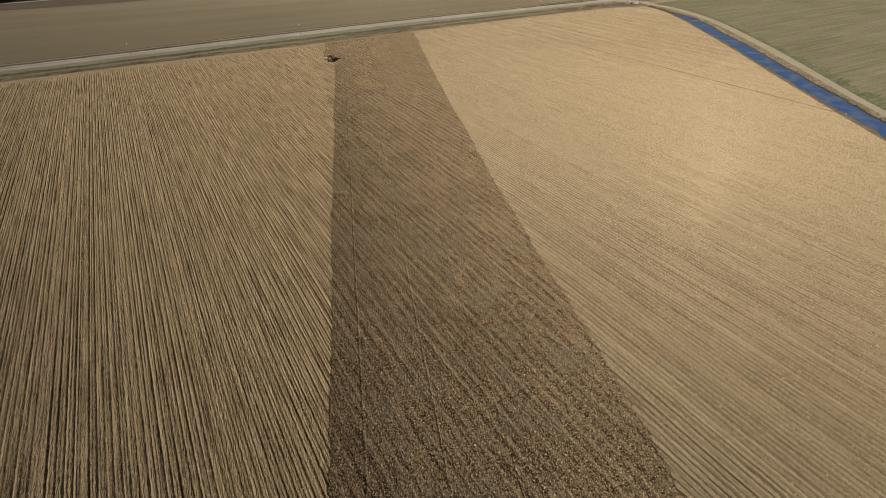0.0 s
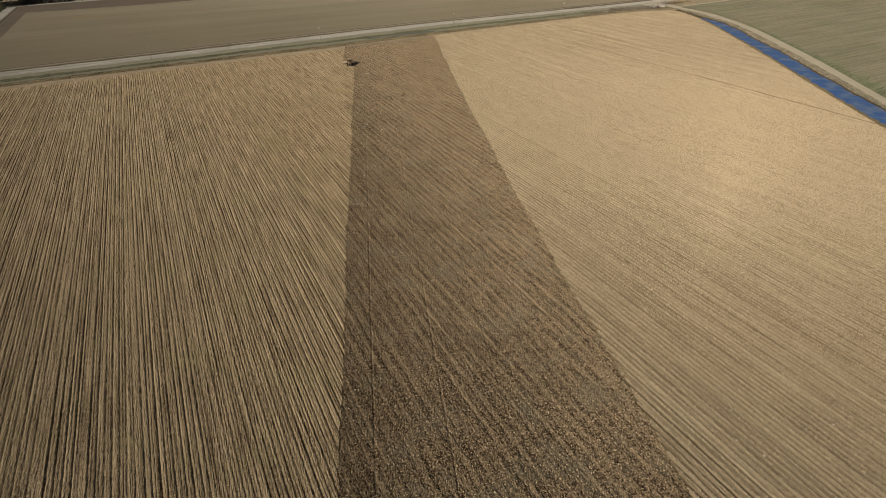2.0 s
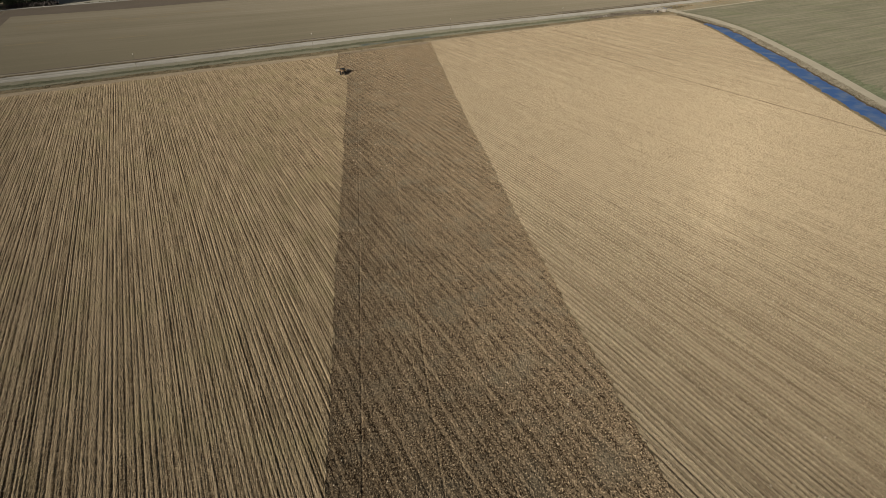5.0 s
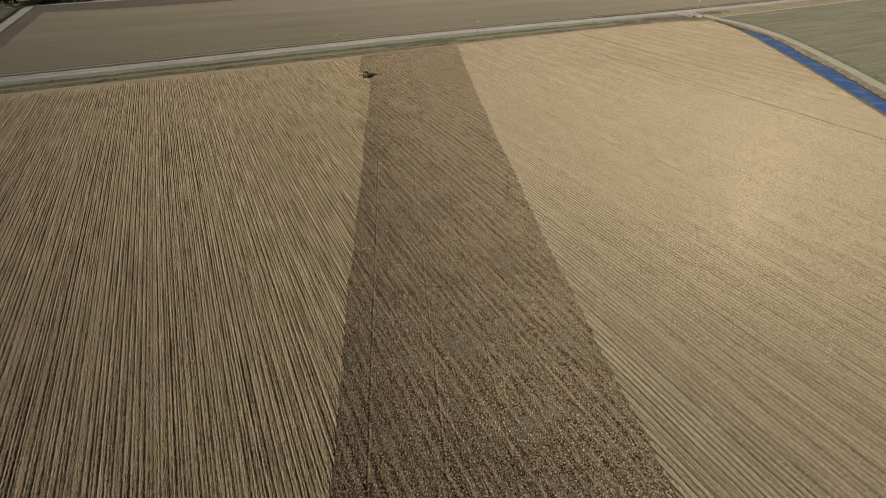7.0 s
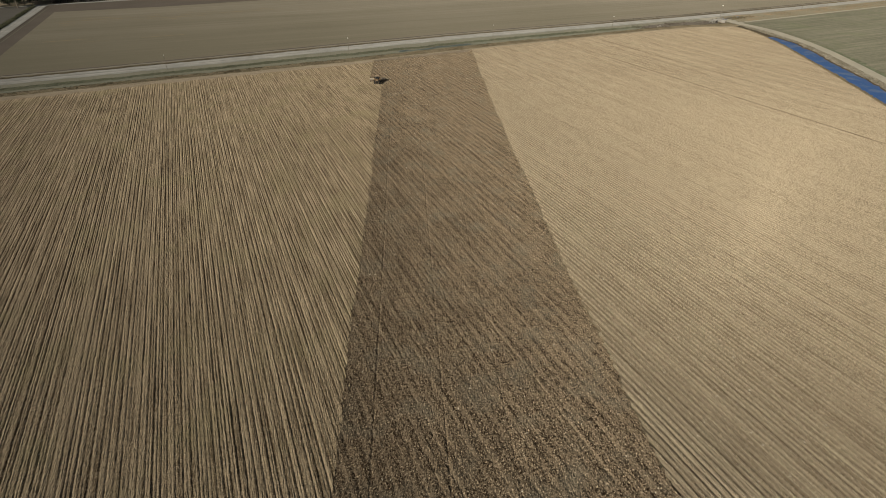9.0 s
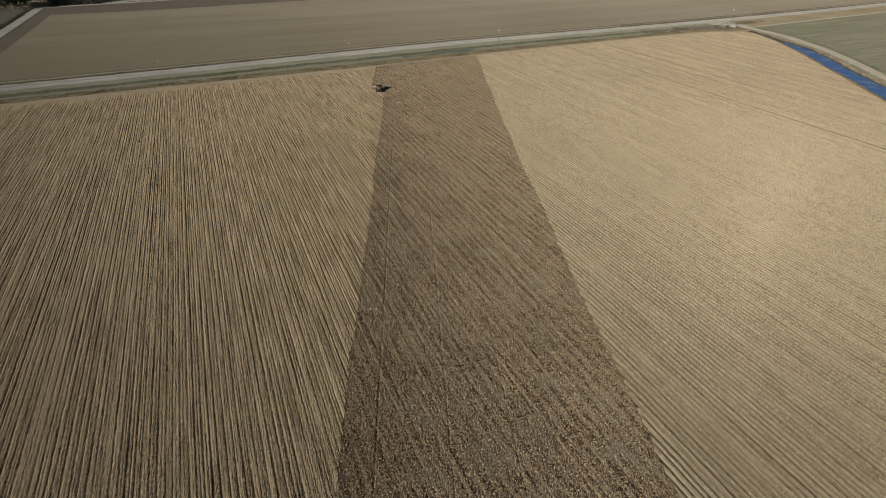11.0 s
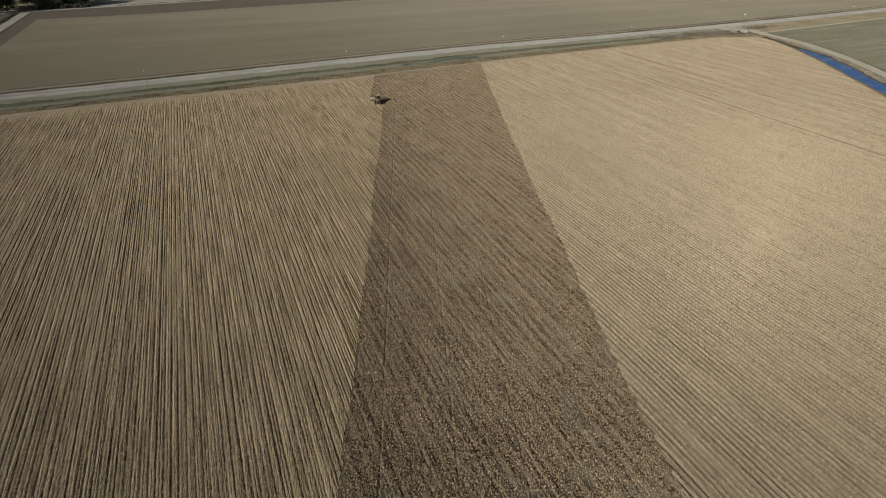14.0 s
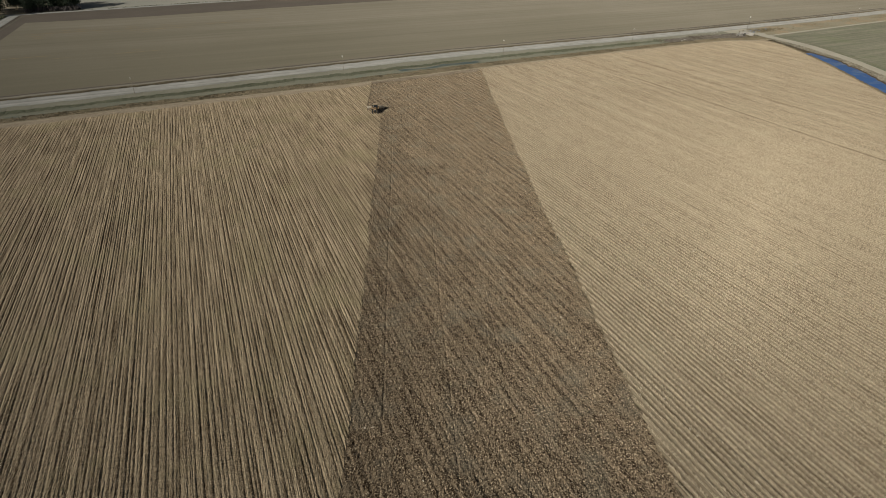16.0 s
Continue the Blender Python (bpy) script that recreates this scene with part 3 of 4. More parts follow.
tagged(ribbon("road", XL, off(-4.1), off(4.1), [(0, 0.12), (0.12, 0.17), (0.3, 0.2), (0.5, 0.24), (0.7, 0.2), (0.88, 0.17), (1, 0.12)],
       M_ROAD, rough=0.02), "pale gravel farm road", "road", kind="structure")
for name, d0, d1, heights, mat, label in (
        ("verge_north", 4.1, 7.2, [(0, 0.12), (0.5, -0.3), (0.8, -0.2), (1, 0.02)], M_VERGE, "narrow verge of dry brown weeds"),
        ("verge_path", 7.2, 9.2, [(0, 0.02), (0.5, 0.08), (1, 0.04)], M_GREYPATH, "narrow pale path in the verge"),
        ("verge_edge", 9.2, 11, [(0, 0.04), (0.3, 0.1), (0.7, 0.06), (1, 0.0)], M_MARGIN, "dark weedy edge of the fallow field")):
    tagged(ribbon(name, XL, off(d0), off(d1), lofted(heights, 7), mat, rough=0.09 if mat is M_VERGE else 0.03, grain=1.3, smooth=False), label, "verge", kind="structure")


# ---- fields across the road ----
def plot(name, material, x0, x1, low, high, step, label, category, rough=0.03, z=0.0, rows=60, seed=3):
    xs = np.linspace(x0, x1, round((x1 - x0) / step) + 1)
    o = ribbon(name, xs, low, high, [(k, z) for k in np.linspace(0, 1, rows)], material, rough=rough, grain=3.0, seed=seed)
    return tagged(o, label, category, kind="structure")


far_road = smooth_curve([(-400, 414), (-72, 443.5), (-53, 447), (-24, 451), (8, 456.3), (25, 459.5), (43, 461.5), (100, 467), (400, 492), (1000, 540)], 6)
headland = smooth_curve([(-70, 410), (-35, 409), (0, 409.5), (23, 413), (40, 415.5), (100, 421), (400, 447), (1000, 495)], 6)
plot("field_north", M_FAR, -61, 760, off(11), headland, 4, "smooth olive-brown fallow field", "field", rows=70)
plot("margin_north", M_MARGIN, -61, 760, headland, lambda x: far_road(x) - 2.6, 4, "darker bare headland along a road", "field margin", rows=14)
plot("margin_west", M_MARGIN, -69.4, -61, off(11), lambda x: far_road(x) - 2.6, 2.1, "darker bare headland along a road", "field margin", rows=90)
plot("road_north", M_ROAD, -500, 760, lambda x: far_road(x) - 2.6, lambda x: far_road(x) + 2.6, 4, "pale narrow farm road", "road", z=0.1, rows=4)
plot("field_beyond", M_PALE, -66, 900, lambda x: far_road(x) + 2.6, lambda x: far_road(x) + 300, 8, "pale grey-green field beyond the road", "field", rows=40)
tagged(ribbon("road_west", np.arange(252, 445, 3.0), lambda y: -75.0 - 0 * y, lambda y: -69.4 + 0 * y, [(0, 0.06), (0.5, 0.12), (1, 0.06)],
       M_ROAD, along_x=False, rough=0.02), "pale narrow farm road", "road", kind="structure")
tagged(ribbon("track", np.arange(262, 442, 3.0), lambda y: -67.3 - 0 * y, lambda y: -67.0 + 0 * y, [(0, 0.03), (0.5, 0.06), (1, 0.03)],
       M_SHOULDER, along_x=False), "thin pale wheel track in bare soil", "track", kind="structure")
tagged(ribbon("roadside_gutter", np.arange(262, 442, 3.0), lambda y: -68.9 - 0 * y, lambda y: -67.4 + 0.5 * (vnoise(y * 0.3, 1, 97) - 0.5), [(0, 0.06), (0.4, -0.12), (0.7, -0.1), (1, 0.05)],
       M_MUD, along_x=False, rough=0.04), "dark weedy gutter beside the farm road", "gutter", kind="structure")
plot("field_northwest", M_ASHEN, -420, -75.1, off(8), lambda x: far_road(x) - 2.6, 8, "grey-brown bare field", "field", z=0.01, rows=60, seed=9)

for k, (x0, x1, y0) in enumerate(((-54, 75, 369.5), (-52, 24, 363), (-52, 4, 357), (-44, 95, 376), (-51, -2, 312), (-40, 6, 306))):
    tagged(ribbon("residue_line", np.arange(x0, x1, 0.8), lambda x: y0 + 0.03 * x + 1.2 * (vnoise(x * 0.08, k, 95) - 0.5),
                  lambda x: y0 + 0.03 * x + 1.2 * (vnoise(x * 0.08, k, 95) - 0.5) + np.clip(vnoise(x * 0.13, k, 96) - 0.3, 0, 1) * 1.7, [(0, 0.05), (0.5, 0.07), (1, 0.05)], M_RESIDUE),
           "thin broken line of dry residue in fallow soil", "residue", kind="structure")

tagged(ribbon("track_north", np.arange(292, 346, 2.0), lambda y: 373.0 + 0.05 * (y - 266), lambda y: 373.9 + 0.05 * (y - 266) + 0.6 * (vnoise(y * 0.2, 1, 97) - 0.5),
       [(0, 0.04), (0.5, 0.08), (1, 0.04)], M_GREYPATH, along_x=False), "thin faint track between bare fields", "track", kind="structure")

# ---- canal, its banks and the land behind ----
YC = np.concatenate([np.arange(-120, 20, 3.0), np.arange(20, 236, 0.8)])
water_width = smooth_curve([(-120, 7.6), (54, 7.6), (160, 8.0), (175, 7.6), (188, 5.2), (196, 2.6), (204, 1.4), (240, 1.2)], 3)
path_near = smooth_curve([(-120, 12.5), (60, 12.7), (100, 14.8), (158, 15), (175, 13.6), (190, 10), (205, 7.6), (226, 4.5), (240, 5)], 4)
path_far = smooth_curve([(-120, 17), (63, 17.2), (106, 20.6), (160, 20.9), (177, 19.2), (195, 16.2), (205, 14.5), (226, 11.5), (240, 14)], 4)


def shore(seed, most):
    """How far a bank runs out into the water or falls back from it."""
    return lambda y: most * ((vnoise(np.asarray(y) * 0.11, seed, 81) - 0.5) * 1.2 + (vnoise(np.asarray(y) * 0.45, seed, 82) - 0.5) * 1.1 + (vnoise(np.asarray(y) * 1.3, seed, 83) - 0.5) * 0.5)


west_shore, east_shore = shore(1, 1.2), shore(5, 1.1)


def canal(f, d=0.0):
    return lambda y: canal_x(y) + f(y) + d


def east_edge(y):
    return canal_x(y) + water_width(y) + 2.7 + east_shore(y) * np.clip((water_width(y) - 1) / 5, 0, 1)


tagged(ribbon("wet_shore", YC, east_edge, lambda y: east_edge(y) + 1.15, lofted([(0, -0.85), (0.3, -0.55), (0.6, -0.42), (1, -0.28)], 6), M_MUD,
              along_x=False, rough=0.07, grain=0.7, smooth=False), "dark wet mud along the water's edge", "mud", kind="structure")
tagged(ribbon("canal_bank_west", YC, canal_x, lambda y: canal_x(y) + 3.7 + west_shore(y), lofted([(0, 0.0), (0.2, 0.08), (0.45, -0.1), (0.6, -0.36), (0.85, -0.5), (1, -0.9)], 12), M_BANK,
       along_x=False, rough=0.12, grain=0.8, smooth=False, wave=0.3), "low eroded earth bank of the canal", "bank", kind="structure")
tagged(ribbon("canal_bed", YC, lambda y: canal_x(y) + 3.5 + west_shore(y), lambda y: east_edge(y) + 0.2, lofted([(0, -0.85), (0.2, -1.5), (0.8, -1.5), (1, -0.85)], 8), M_BANK,
       along_x=False, rough=0.1), "muddy canal bed under water", "canal bed", kind="structure")
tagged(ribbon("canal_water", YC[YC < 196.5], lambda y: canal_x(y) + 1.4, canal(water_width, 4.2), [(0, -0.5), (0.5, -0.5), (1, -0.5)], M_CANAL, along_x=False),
       "still canal water with reflected sky blue put into its colour", "water", kind="structure")
tagged(ribbon("canal_bank_east", YC, lambda y: east_edge(y) + 1.1, canal(path_near), lofted([(0, -0.3), (0.12, 0.02), (0.4, 0.2), (0.75, 0.22), (1, 0.2)], 14), M_TUSSOCK,
       along_x=False, rough=0.2, grain=0.9, smooth=False, wave=0.32), "rough canal bank with dry grass tussocks", "bank", kind="structure")
tagged(ribbon("bank_track", YC, canal(path_near), canal(path_far), lofted([(0, 0.2), (0.3, 0.26), (0.7, 0.24), (0.9, 0.12), (1, 0.0)], 9), M_PATH,
       along_x=False, rough=0.03), "pale dusty track on top of the canal bank", "track", kind="structure")


def build_green():
    """Young crop in low drills that run along x."""
    ys = np.arange(-120, 256, 0.9)
    U, Y = np.meshgrid(np.linspace(0, 1, 46) ** 1.8, ys, indexing="ij")
    A = canal(path_far)(Y)
    X = A + (760 - A) * U
    Y = np.minimum(Y, 227.55 + 0.055 * (X - 276))
    Z = 0.03 * np.sin(Y * 2 * math.pi / 3.6) + 0.05 * (vnoise(X * 0.3, Y * 0.9, 61) - 0.5)
    s = Sheet()
    s.grid(X, Y, Z)
    return tagged(s.done("field_green", M_GREEN), "grey-green field of young crop in faint drills", "field", kind="structure")


build_green()
sward_wide = smooth_curve([(20, 9), (70, 11), (100, 9), (125, 6.5), (150, 4), (175, 1.5), (190, 0.3)], 6)
tagged(ribbon("sward", np.arange(20, 190, 0.8), canal(path_far, -0.2), lambda y: canal_x(y) + path_far(y) - 0.2 + sward_wide(y) * (0.2 + 1.1 * vnoise(y * 0.9, 2, 93) * vnoise(y * 0.2, 4, 94) + 0.3 * vnoise(y * 2.3, 5, 95)),
              lofted([(0, 0.05), (0.2, 0.1), (0.8, 0.08), (1, 0.0)], 12), M_SWARD, along_x=False, rough=0.05, grain=0.9, smooth=False),
       "lush dark green growth along the crop's edge", "grass", kind="structure")
XE = np.arange(276, 760, 2.0)
tagged(ribbon("verge_track", XE, lambda x: 227.5 + 0.055 * (x - 276), lambda x: 229.5 + 0.055 * (x - 276), [(0, 0.06), (0.5, 0.1), (1, 0.06)], M_PATH, rough=0.02),
       "pale thin track along the crop", "track", kind="structure")
tagged(ribbon("verge_russet", XE, lambda x: 229.5 + 0.055 * (x - 276), off(-4.1), lofted([(0, 0.05), (0.3, 0.15), (0.6, -0.1), (1, 0.12)], 10), M_RUSSET, rough=0.12, grain=1.6,
       smooth=False), "verge of russet dry weeds", "verge", kind="structure")
tagged(ribbon("junction", np.arange(264, 281, 1.0), lambda x: np.interp(x, [264, 268, 272, 276, 280], [241, 237, 234, 230, 227.5]), off(-4.1), lofted([(0, 0.05), (0.5, 0.1), (1, 0.12)], 8), M_PATH,
       rough=0.08, smooth=False), "rutted earth apron where the tracks meet", "apron", kind="structure")


# ---- weeds and tufts ----
def tufts(name, spots, low, high, material, label, category, blades=6, seed=1):
    """Clumps of bent blades; one mesh."""
    r = np.random.RandomState(seed)
    v, f = [], []
    for x, y, z in spots:
        tall = r.uniform(low, high)
        for _ in range(blades):
            a, lean = r.uniform(0, 6.283), r.uniform(0.15, 0.7)
            w = tall * r.uniform(0.12, 0.25)
            bx, by = x + r.normal(0, tall * 0.25), y + r.normal(0, tall * 0.25)
            ca, sa = math.cos(a), math.sin(a)
            i = len(v)
            h = tall * r.uniform(0.6, 1.0)
            v += [(bx - sa * w, by + ca * w, z - 0.08), (bx + sa * w, by - ca * w, z - 0.08),
                  (bx + ca * lean * h * 0.5 + sa * w, by + sa * lean * h * 0.5 - ca * w, z + h * 0.6),
                  (bx + ca * lean * h, by + sa * lean * h, z + h)]
            f.append((i, i + 1, i + 2, i + 3))
    o = new(name, mesh_of(name, np.array(v), np.array(f), material, False))
    return tagged(o, label, category, kind="stuff")


def scatter(count, u0, u1, left, right, k0, k1, z, clump, along_x=True, seed=1):
    """Places in a band, thicker in clumps."""
    r, out = np.random.RandomState(seed), []
    while len(out) < count:
        u, k = r.uniform(u0, u1), r.uniform(k0, k1)
        a, b = float(left(np.array([u]))[0]), float(right(np.array([u]))[0])
        p = (u, a + (b - a) * k) if along_x else (a + (b - a) * k, u)
        if float(vnoise(p[0] / clump, p[1] / clump, seed + 70)[0]) > r.uniform(0.2, 0.8):
            out.append((*p, z(k) if callable(z) else z))
    return out


ditch_z = curve(DITCH)
tufts("dry_weeds", scatter(6500, -70, 262, field_top, off(-4.1), 0.08, 0.44, ditch_z, 3, seed=3), 0.1, 0.3, M_DRY, "dry brown weeds along the ditch", "weeds", 5, 3)
tufts("ditch_sedge", scatter(4200, -70, 224, field_top, off(-4.1), 0.66, 0.82, ditch_z, 10, seed=4), 0.07, 0.2, M_SEDGE, "dull green sedge growing in the ditch", "sedge", 5, 4)
tufts("ditch_head_weeds", scatter(1300, 216, 264, field_top, off(-4.1), 0.3, 0.9, ditch_z, 5, seed=21), 0.1, 0.34, M_SCRUB, "dark dead weeds in the ditch head", "weeds", 5, 21)
tufts("verge_weeds", scatter(2600, -70, 420, off(4.1), off(7.2), 0.35, 0.95, -0.1, 9, seed=5), 0.12, 0.3, M_DRY, "dry brown weeds along the road", "weeds", 5, 5)
tufts("dark_verge_weeds", scatter(1900, 215, 390, off(5), off(11.5), 0.05, 0.9, -0.05, 14, seed=16), 0.15, 0.42, M_SCRUB, "dark weeds along the road", "weeds", 6, 16)
tufts("bank_tussocks", scatter(3600, 25, 225, canal(water_width, 2.7), canal(path_near), 0.2, 0.95, lambda k: float(np.interp(k, [0.1, 0.3, 0.5, 1], [-0.5, 0.0, 0.2, 0.2])), 3, False, 6),
      0.12, 0.34, M_GREYGRASS, "dry grey grass tussocks on the canal bank", "tussocks", 6, 6)
tufts("near_bank_grass", scatter(1500, 25, 225, canal_x, lambda y: canal_x(y) + 3.2, 0.1, 0.75, lambda k: float(np.interp(k, [0, 0.2, 0.45, 0.6, 0.85], [0, 0.08, -0.1, -0.36, -0.5])), 3, False, 7),
      0.15, 0.4, M_DRY, "short grass on the low canal bank", "grass", 5, 7)
tufts("track_edge_grass", scatter(900, 25, 232, canal(path_far, -0.8), canal(path_far, 4), 0.1, 0.9, 0.03, 6, False, 8), 0.1, 0.3, M_SEDGE,
      "green grass beside the bank track", "grass", 5, 8)
tufts("russet_weeds", scatter(1500, 280, 450, lambda x: 229.5 + 0.055 * (x - 276), off(-4.1), 0.1, 0.9, 0.05, 9, seed=9), 0.1, 0.3, M_RUST, "russet dry weeds beside the road", "weeds", 5, 9)
tufts("far_road_weeds", scatter(500, -60, 140, lambda x: far_road(x) + 2.6, lambda x: far_road(x) + 5, 0.1, 0.9, 0.05, 4, seed=10), 0.2, 0.6, M_SEDGE,
      "dark low weeds along the farm road", "weeds", 6, 10)


def loose_straw(count, left, right, y0, y1, seed):
    """Wisps of straw dropped here and there on a field."""
    r = np.random.RandomState(seed)
    y = r.uniform(y0, y1, count)
    a, b = left(y), right(y)
    x = a + (b - a) * r.uniform(0, 1, count)
    ok = (y < field_top(x) - 1.5) & (y > canal_y(x) + 1.5)
    return [(float(p), float(q), 0.1) for p, q in zip(x[ok], y[ok])]


tufts("straw_wisps", loose_straw(1100, lambda y: strip_right(y) + 1, lambda y: canal_x(y) - 1, 5, 224, 31), 0.1, 0.22, M_WISP,
      "loose pale wisps of straw lying on the stubble", "straw", 9, 31)
tufts("straw_scraps", loose_straw(450, lambda y: strip_left(y) + 0.5, strip_right, 5, 224, 32), 0.08, 0.18, M_WISP,
      "pale scraps of straw lying on tilled soil", "straw", 7, 32)


# ---- standing stubble ----
def build_stubble():
    """Short cut straws left standing on the beds; far too many to count."""
    r = np.random.RandomState(12)
    x, y = r.uniform(20, 262, 5200000), r.uniform(-6, 229, 5200000)
    d = np.hypot(x - 40, y - 30)
    thick = np.clip(0.95 - np.clip(d - 75, 0, None) / 130, 0.12, 1)
    keep = r.uniform(0, 1, len(x)) < thick
    x, y = x[keep], y[keep]
    bed = (np.floor(x / PITCH) + 0.02) * PITCH
    x = bed + (x - bed - 0.5 * PITCH) * 0.36
    keep = (np.abs(x - OPEN_FURROW) > 0.45) & (x > strip_right(y) + 0.15) & (y > canal_y(x) + 0.5) & (y < field_top(x) - 1) & (y > 0.45 * (x - 48) - 4)
    P = np.stack([x[keep], y[keep]], -1)
    n = len(P)
    a, tall, w = r.uniform(0, math.pi, n), r.uniform(0.2, 0.42, n), (0.01 + 0.032 * r.uniform(0, 1, n) ** 2) * np.interp(np.hypot(P[:, 0] - 40, P[:, 1] - 30), [25, 70, 130, 200], [0.45, 1.15, 1.15, 0.7])
    lean = r.normal(0, 1, (n, 2)) * (0.045, 0.1)
    z = row_height(P[:, 0], P[:, 1], 0.0, 1.65) - 0.03
    c, d = np.cos(a) * w, np.sin(a) * w
    V = np.empty((n, 3, 3))
    V[:, 0] = np.stack([P[:, 0] - c, P[:, 1] - d, z], -1)
    V[:, 1] = np.stack([P[:, 0] + c, P[:, 1] + d, z], -1)
    V[:, 2] = np.stack([P[:, 0] + lean[:, 0], P[:, 1] + lean[:, 1], z + tall], -1)
    o = new("stubble", mesh_of("stubble", V.reshape(-1, 3), np.arange(3 * n).reshape(n, 3), M_STRAW, False))
    return tagged(o, "short pale straw stubble left standing in rows", "stubble", kind="stuff")


build_stubble()


# ---- parts ----
def part(name, bm, material, parent=None, label=""):
    me = bpy.data.meshes.new(name)
    bm.to_mesh(me)
    bm.free()
    me.materials.append(material)
    o = new(name, me)
    o.parent = parent
    return tagged(o, label)


def box(cx, cy, cz, sx, sy, sz, bevel=0.0, bm=None, rot=None):
    made = bmesh.new()
    bmesh.ops.create_cube(made, size=1)
    for v in made.verts:
        v.co = Vector((v.co.x * sx, v.co.y * sy, v.co.z * sz))
    if bevel:
        bmesh.ops.bevel(made, geom=list(made.edges), offset=bevel, segments=2, affect="EDGES", profile=0.5)
    made.transform(Matrix.Translation((cx, cy, cz)) @ (rot or Matrix()))
    return joined(bm, made)


def rod(p, q, r0, r1=None, sides=10, bm=None):
    made = bmesh.new()
    p, q = Vector(p), Vector(q)
    bmesh.ops.create_cone(made, cap_ends=True, segments=sides, radius1=r0, radius2=r0 if r1 is None else r1, depth=(q - p).length)
    made.transform(Matrix.Translation((p + q) / 2) @ (q - p).to_track_quat("Z", "Y").to_matrix().to_4x4())
    return joined(bm, made)


def joined(bm, made):
    if bm is None:
        return made
    me = bpy.data.meshes.new("tmp")
    made.to_mesh(me)
    made.free()
    bm.from_mesh(me)
    bpy.data.meshes.remove(me)
    return bm


def turned(profile, axis_at, sides=28):
    """A wheel-like solid about the x axis from (x, radius) pairs."""
    bm = bmesh.new()
    rings = []
    for x, r in profile:
        rings.append([bm.verts.new((axis_at[0] + x, axis_at[1] + r * math.cos(a), axis_at[2] + r * math.sin(a)))
                      for a in (2 * math.pi * k / sides for k in range(sides))])
    for A, B in zip(rings, rings[1:]):
        for k in range(sides):
            bm.faces.new((A[k], A[(k + 1) % sides], B[(k + 1) % sides], B[k]))
    bm.faces.new(rings[0][::-1])
    bm.faces.new(rings[-1])
    bmesh.ops.recalc_face_normals(bm, faces=bm.faces)
    return bm


# ---- tractor and its implement ----
def wheel(root, x, y, r, w):
    bm = turned([(-w / 2, r * 0.55), (-w / 2, r * 0.86), (-w * 0.36, r * 0.97), (w * 0.36, r * 0.97), (w / 2, r * 0.86), (w / 2, r * 0.55)], (x, y, r))
    for k in range(18):                                   # lugs
        a = 2 * math.pi * k / 18
        m = Matrix.Translation((x, y, r)) @ Matrix.Rotation(a, 4, "X")
        for sgn in (-1, 1):
            b = box(sgn * w * 0.22, 0, r * 0.97, w * 0.5, r * 0.07, r * 0.08, rot=Matrix.Rotation(sgn * 0.5, 4, "Z"))
            b.transform(m)
            joined(bm, b)
    tyre = part("wheel", bm, M_BLACK, root, "black ribbed rubber tyre")
    part("rim", turned([(-w * 0.4, r * 0.5), (-w * 0.2, r * 0.54), (w * 0.2, r * 0.54), (w * 0.4, r * 0.5), (w * 0.44, r * 0.2)], (x, y, r), 20), M_ROOF, tyre, "pale steel rim")


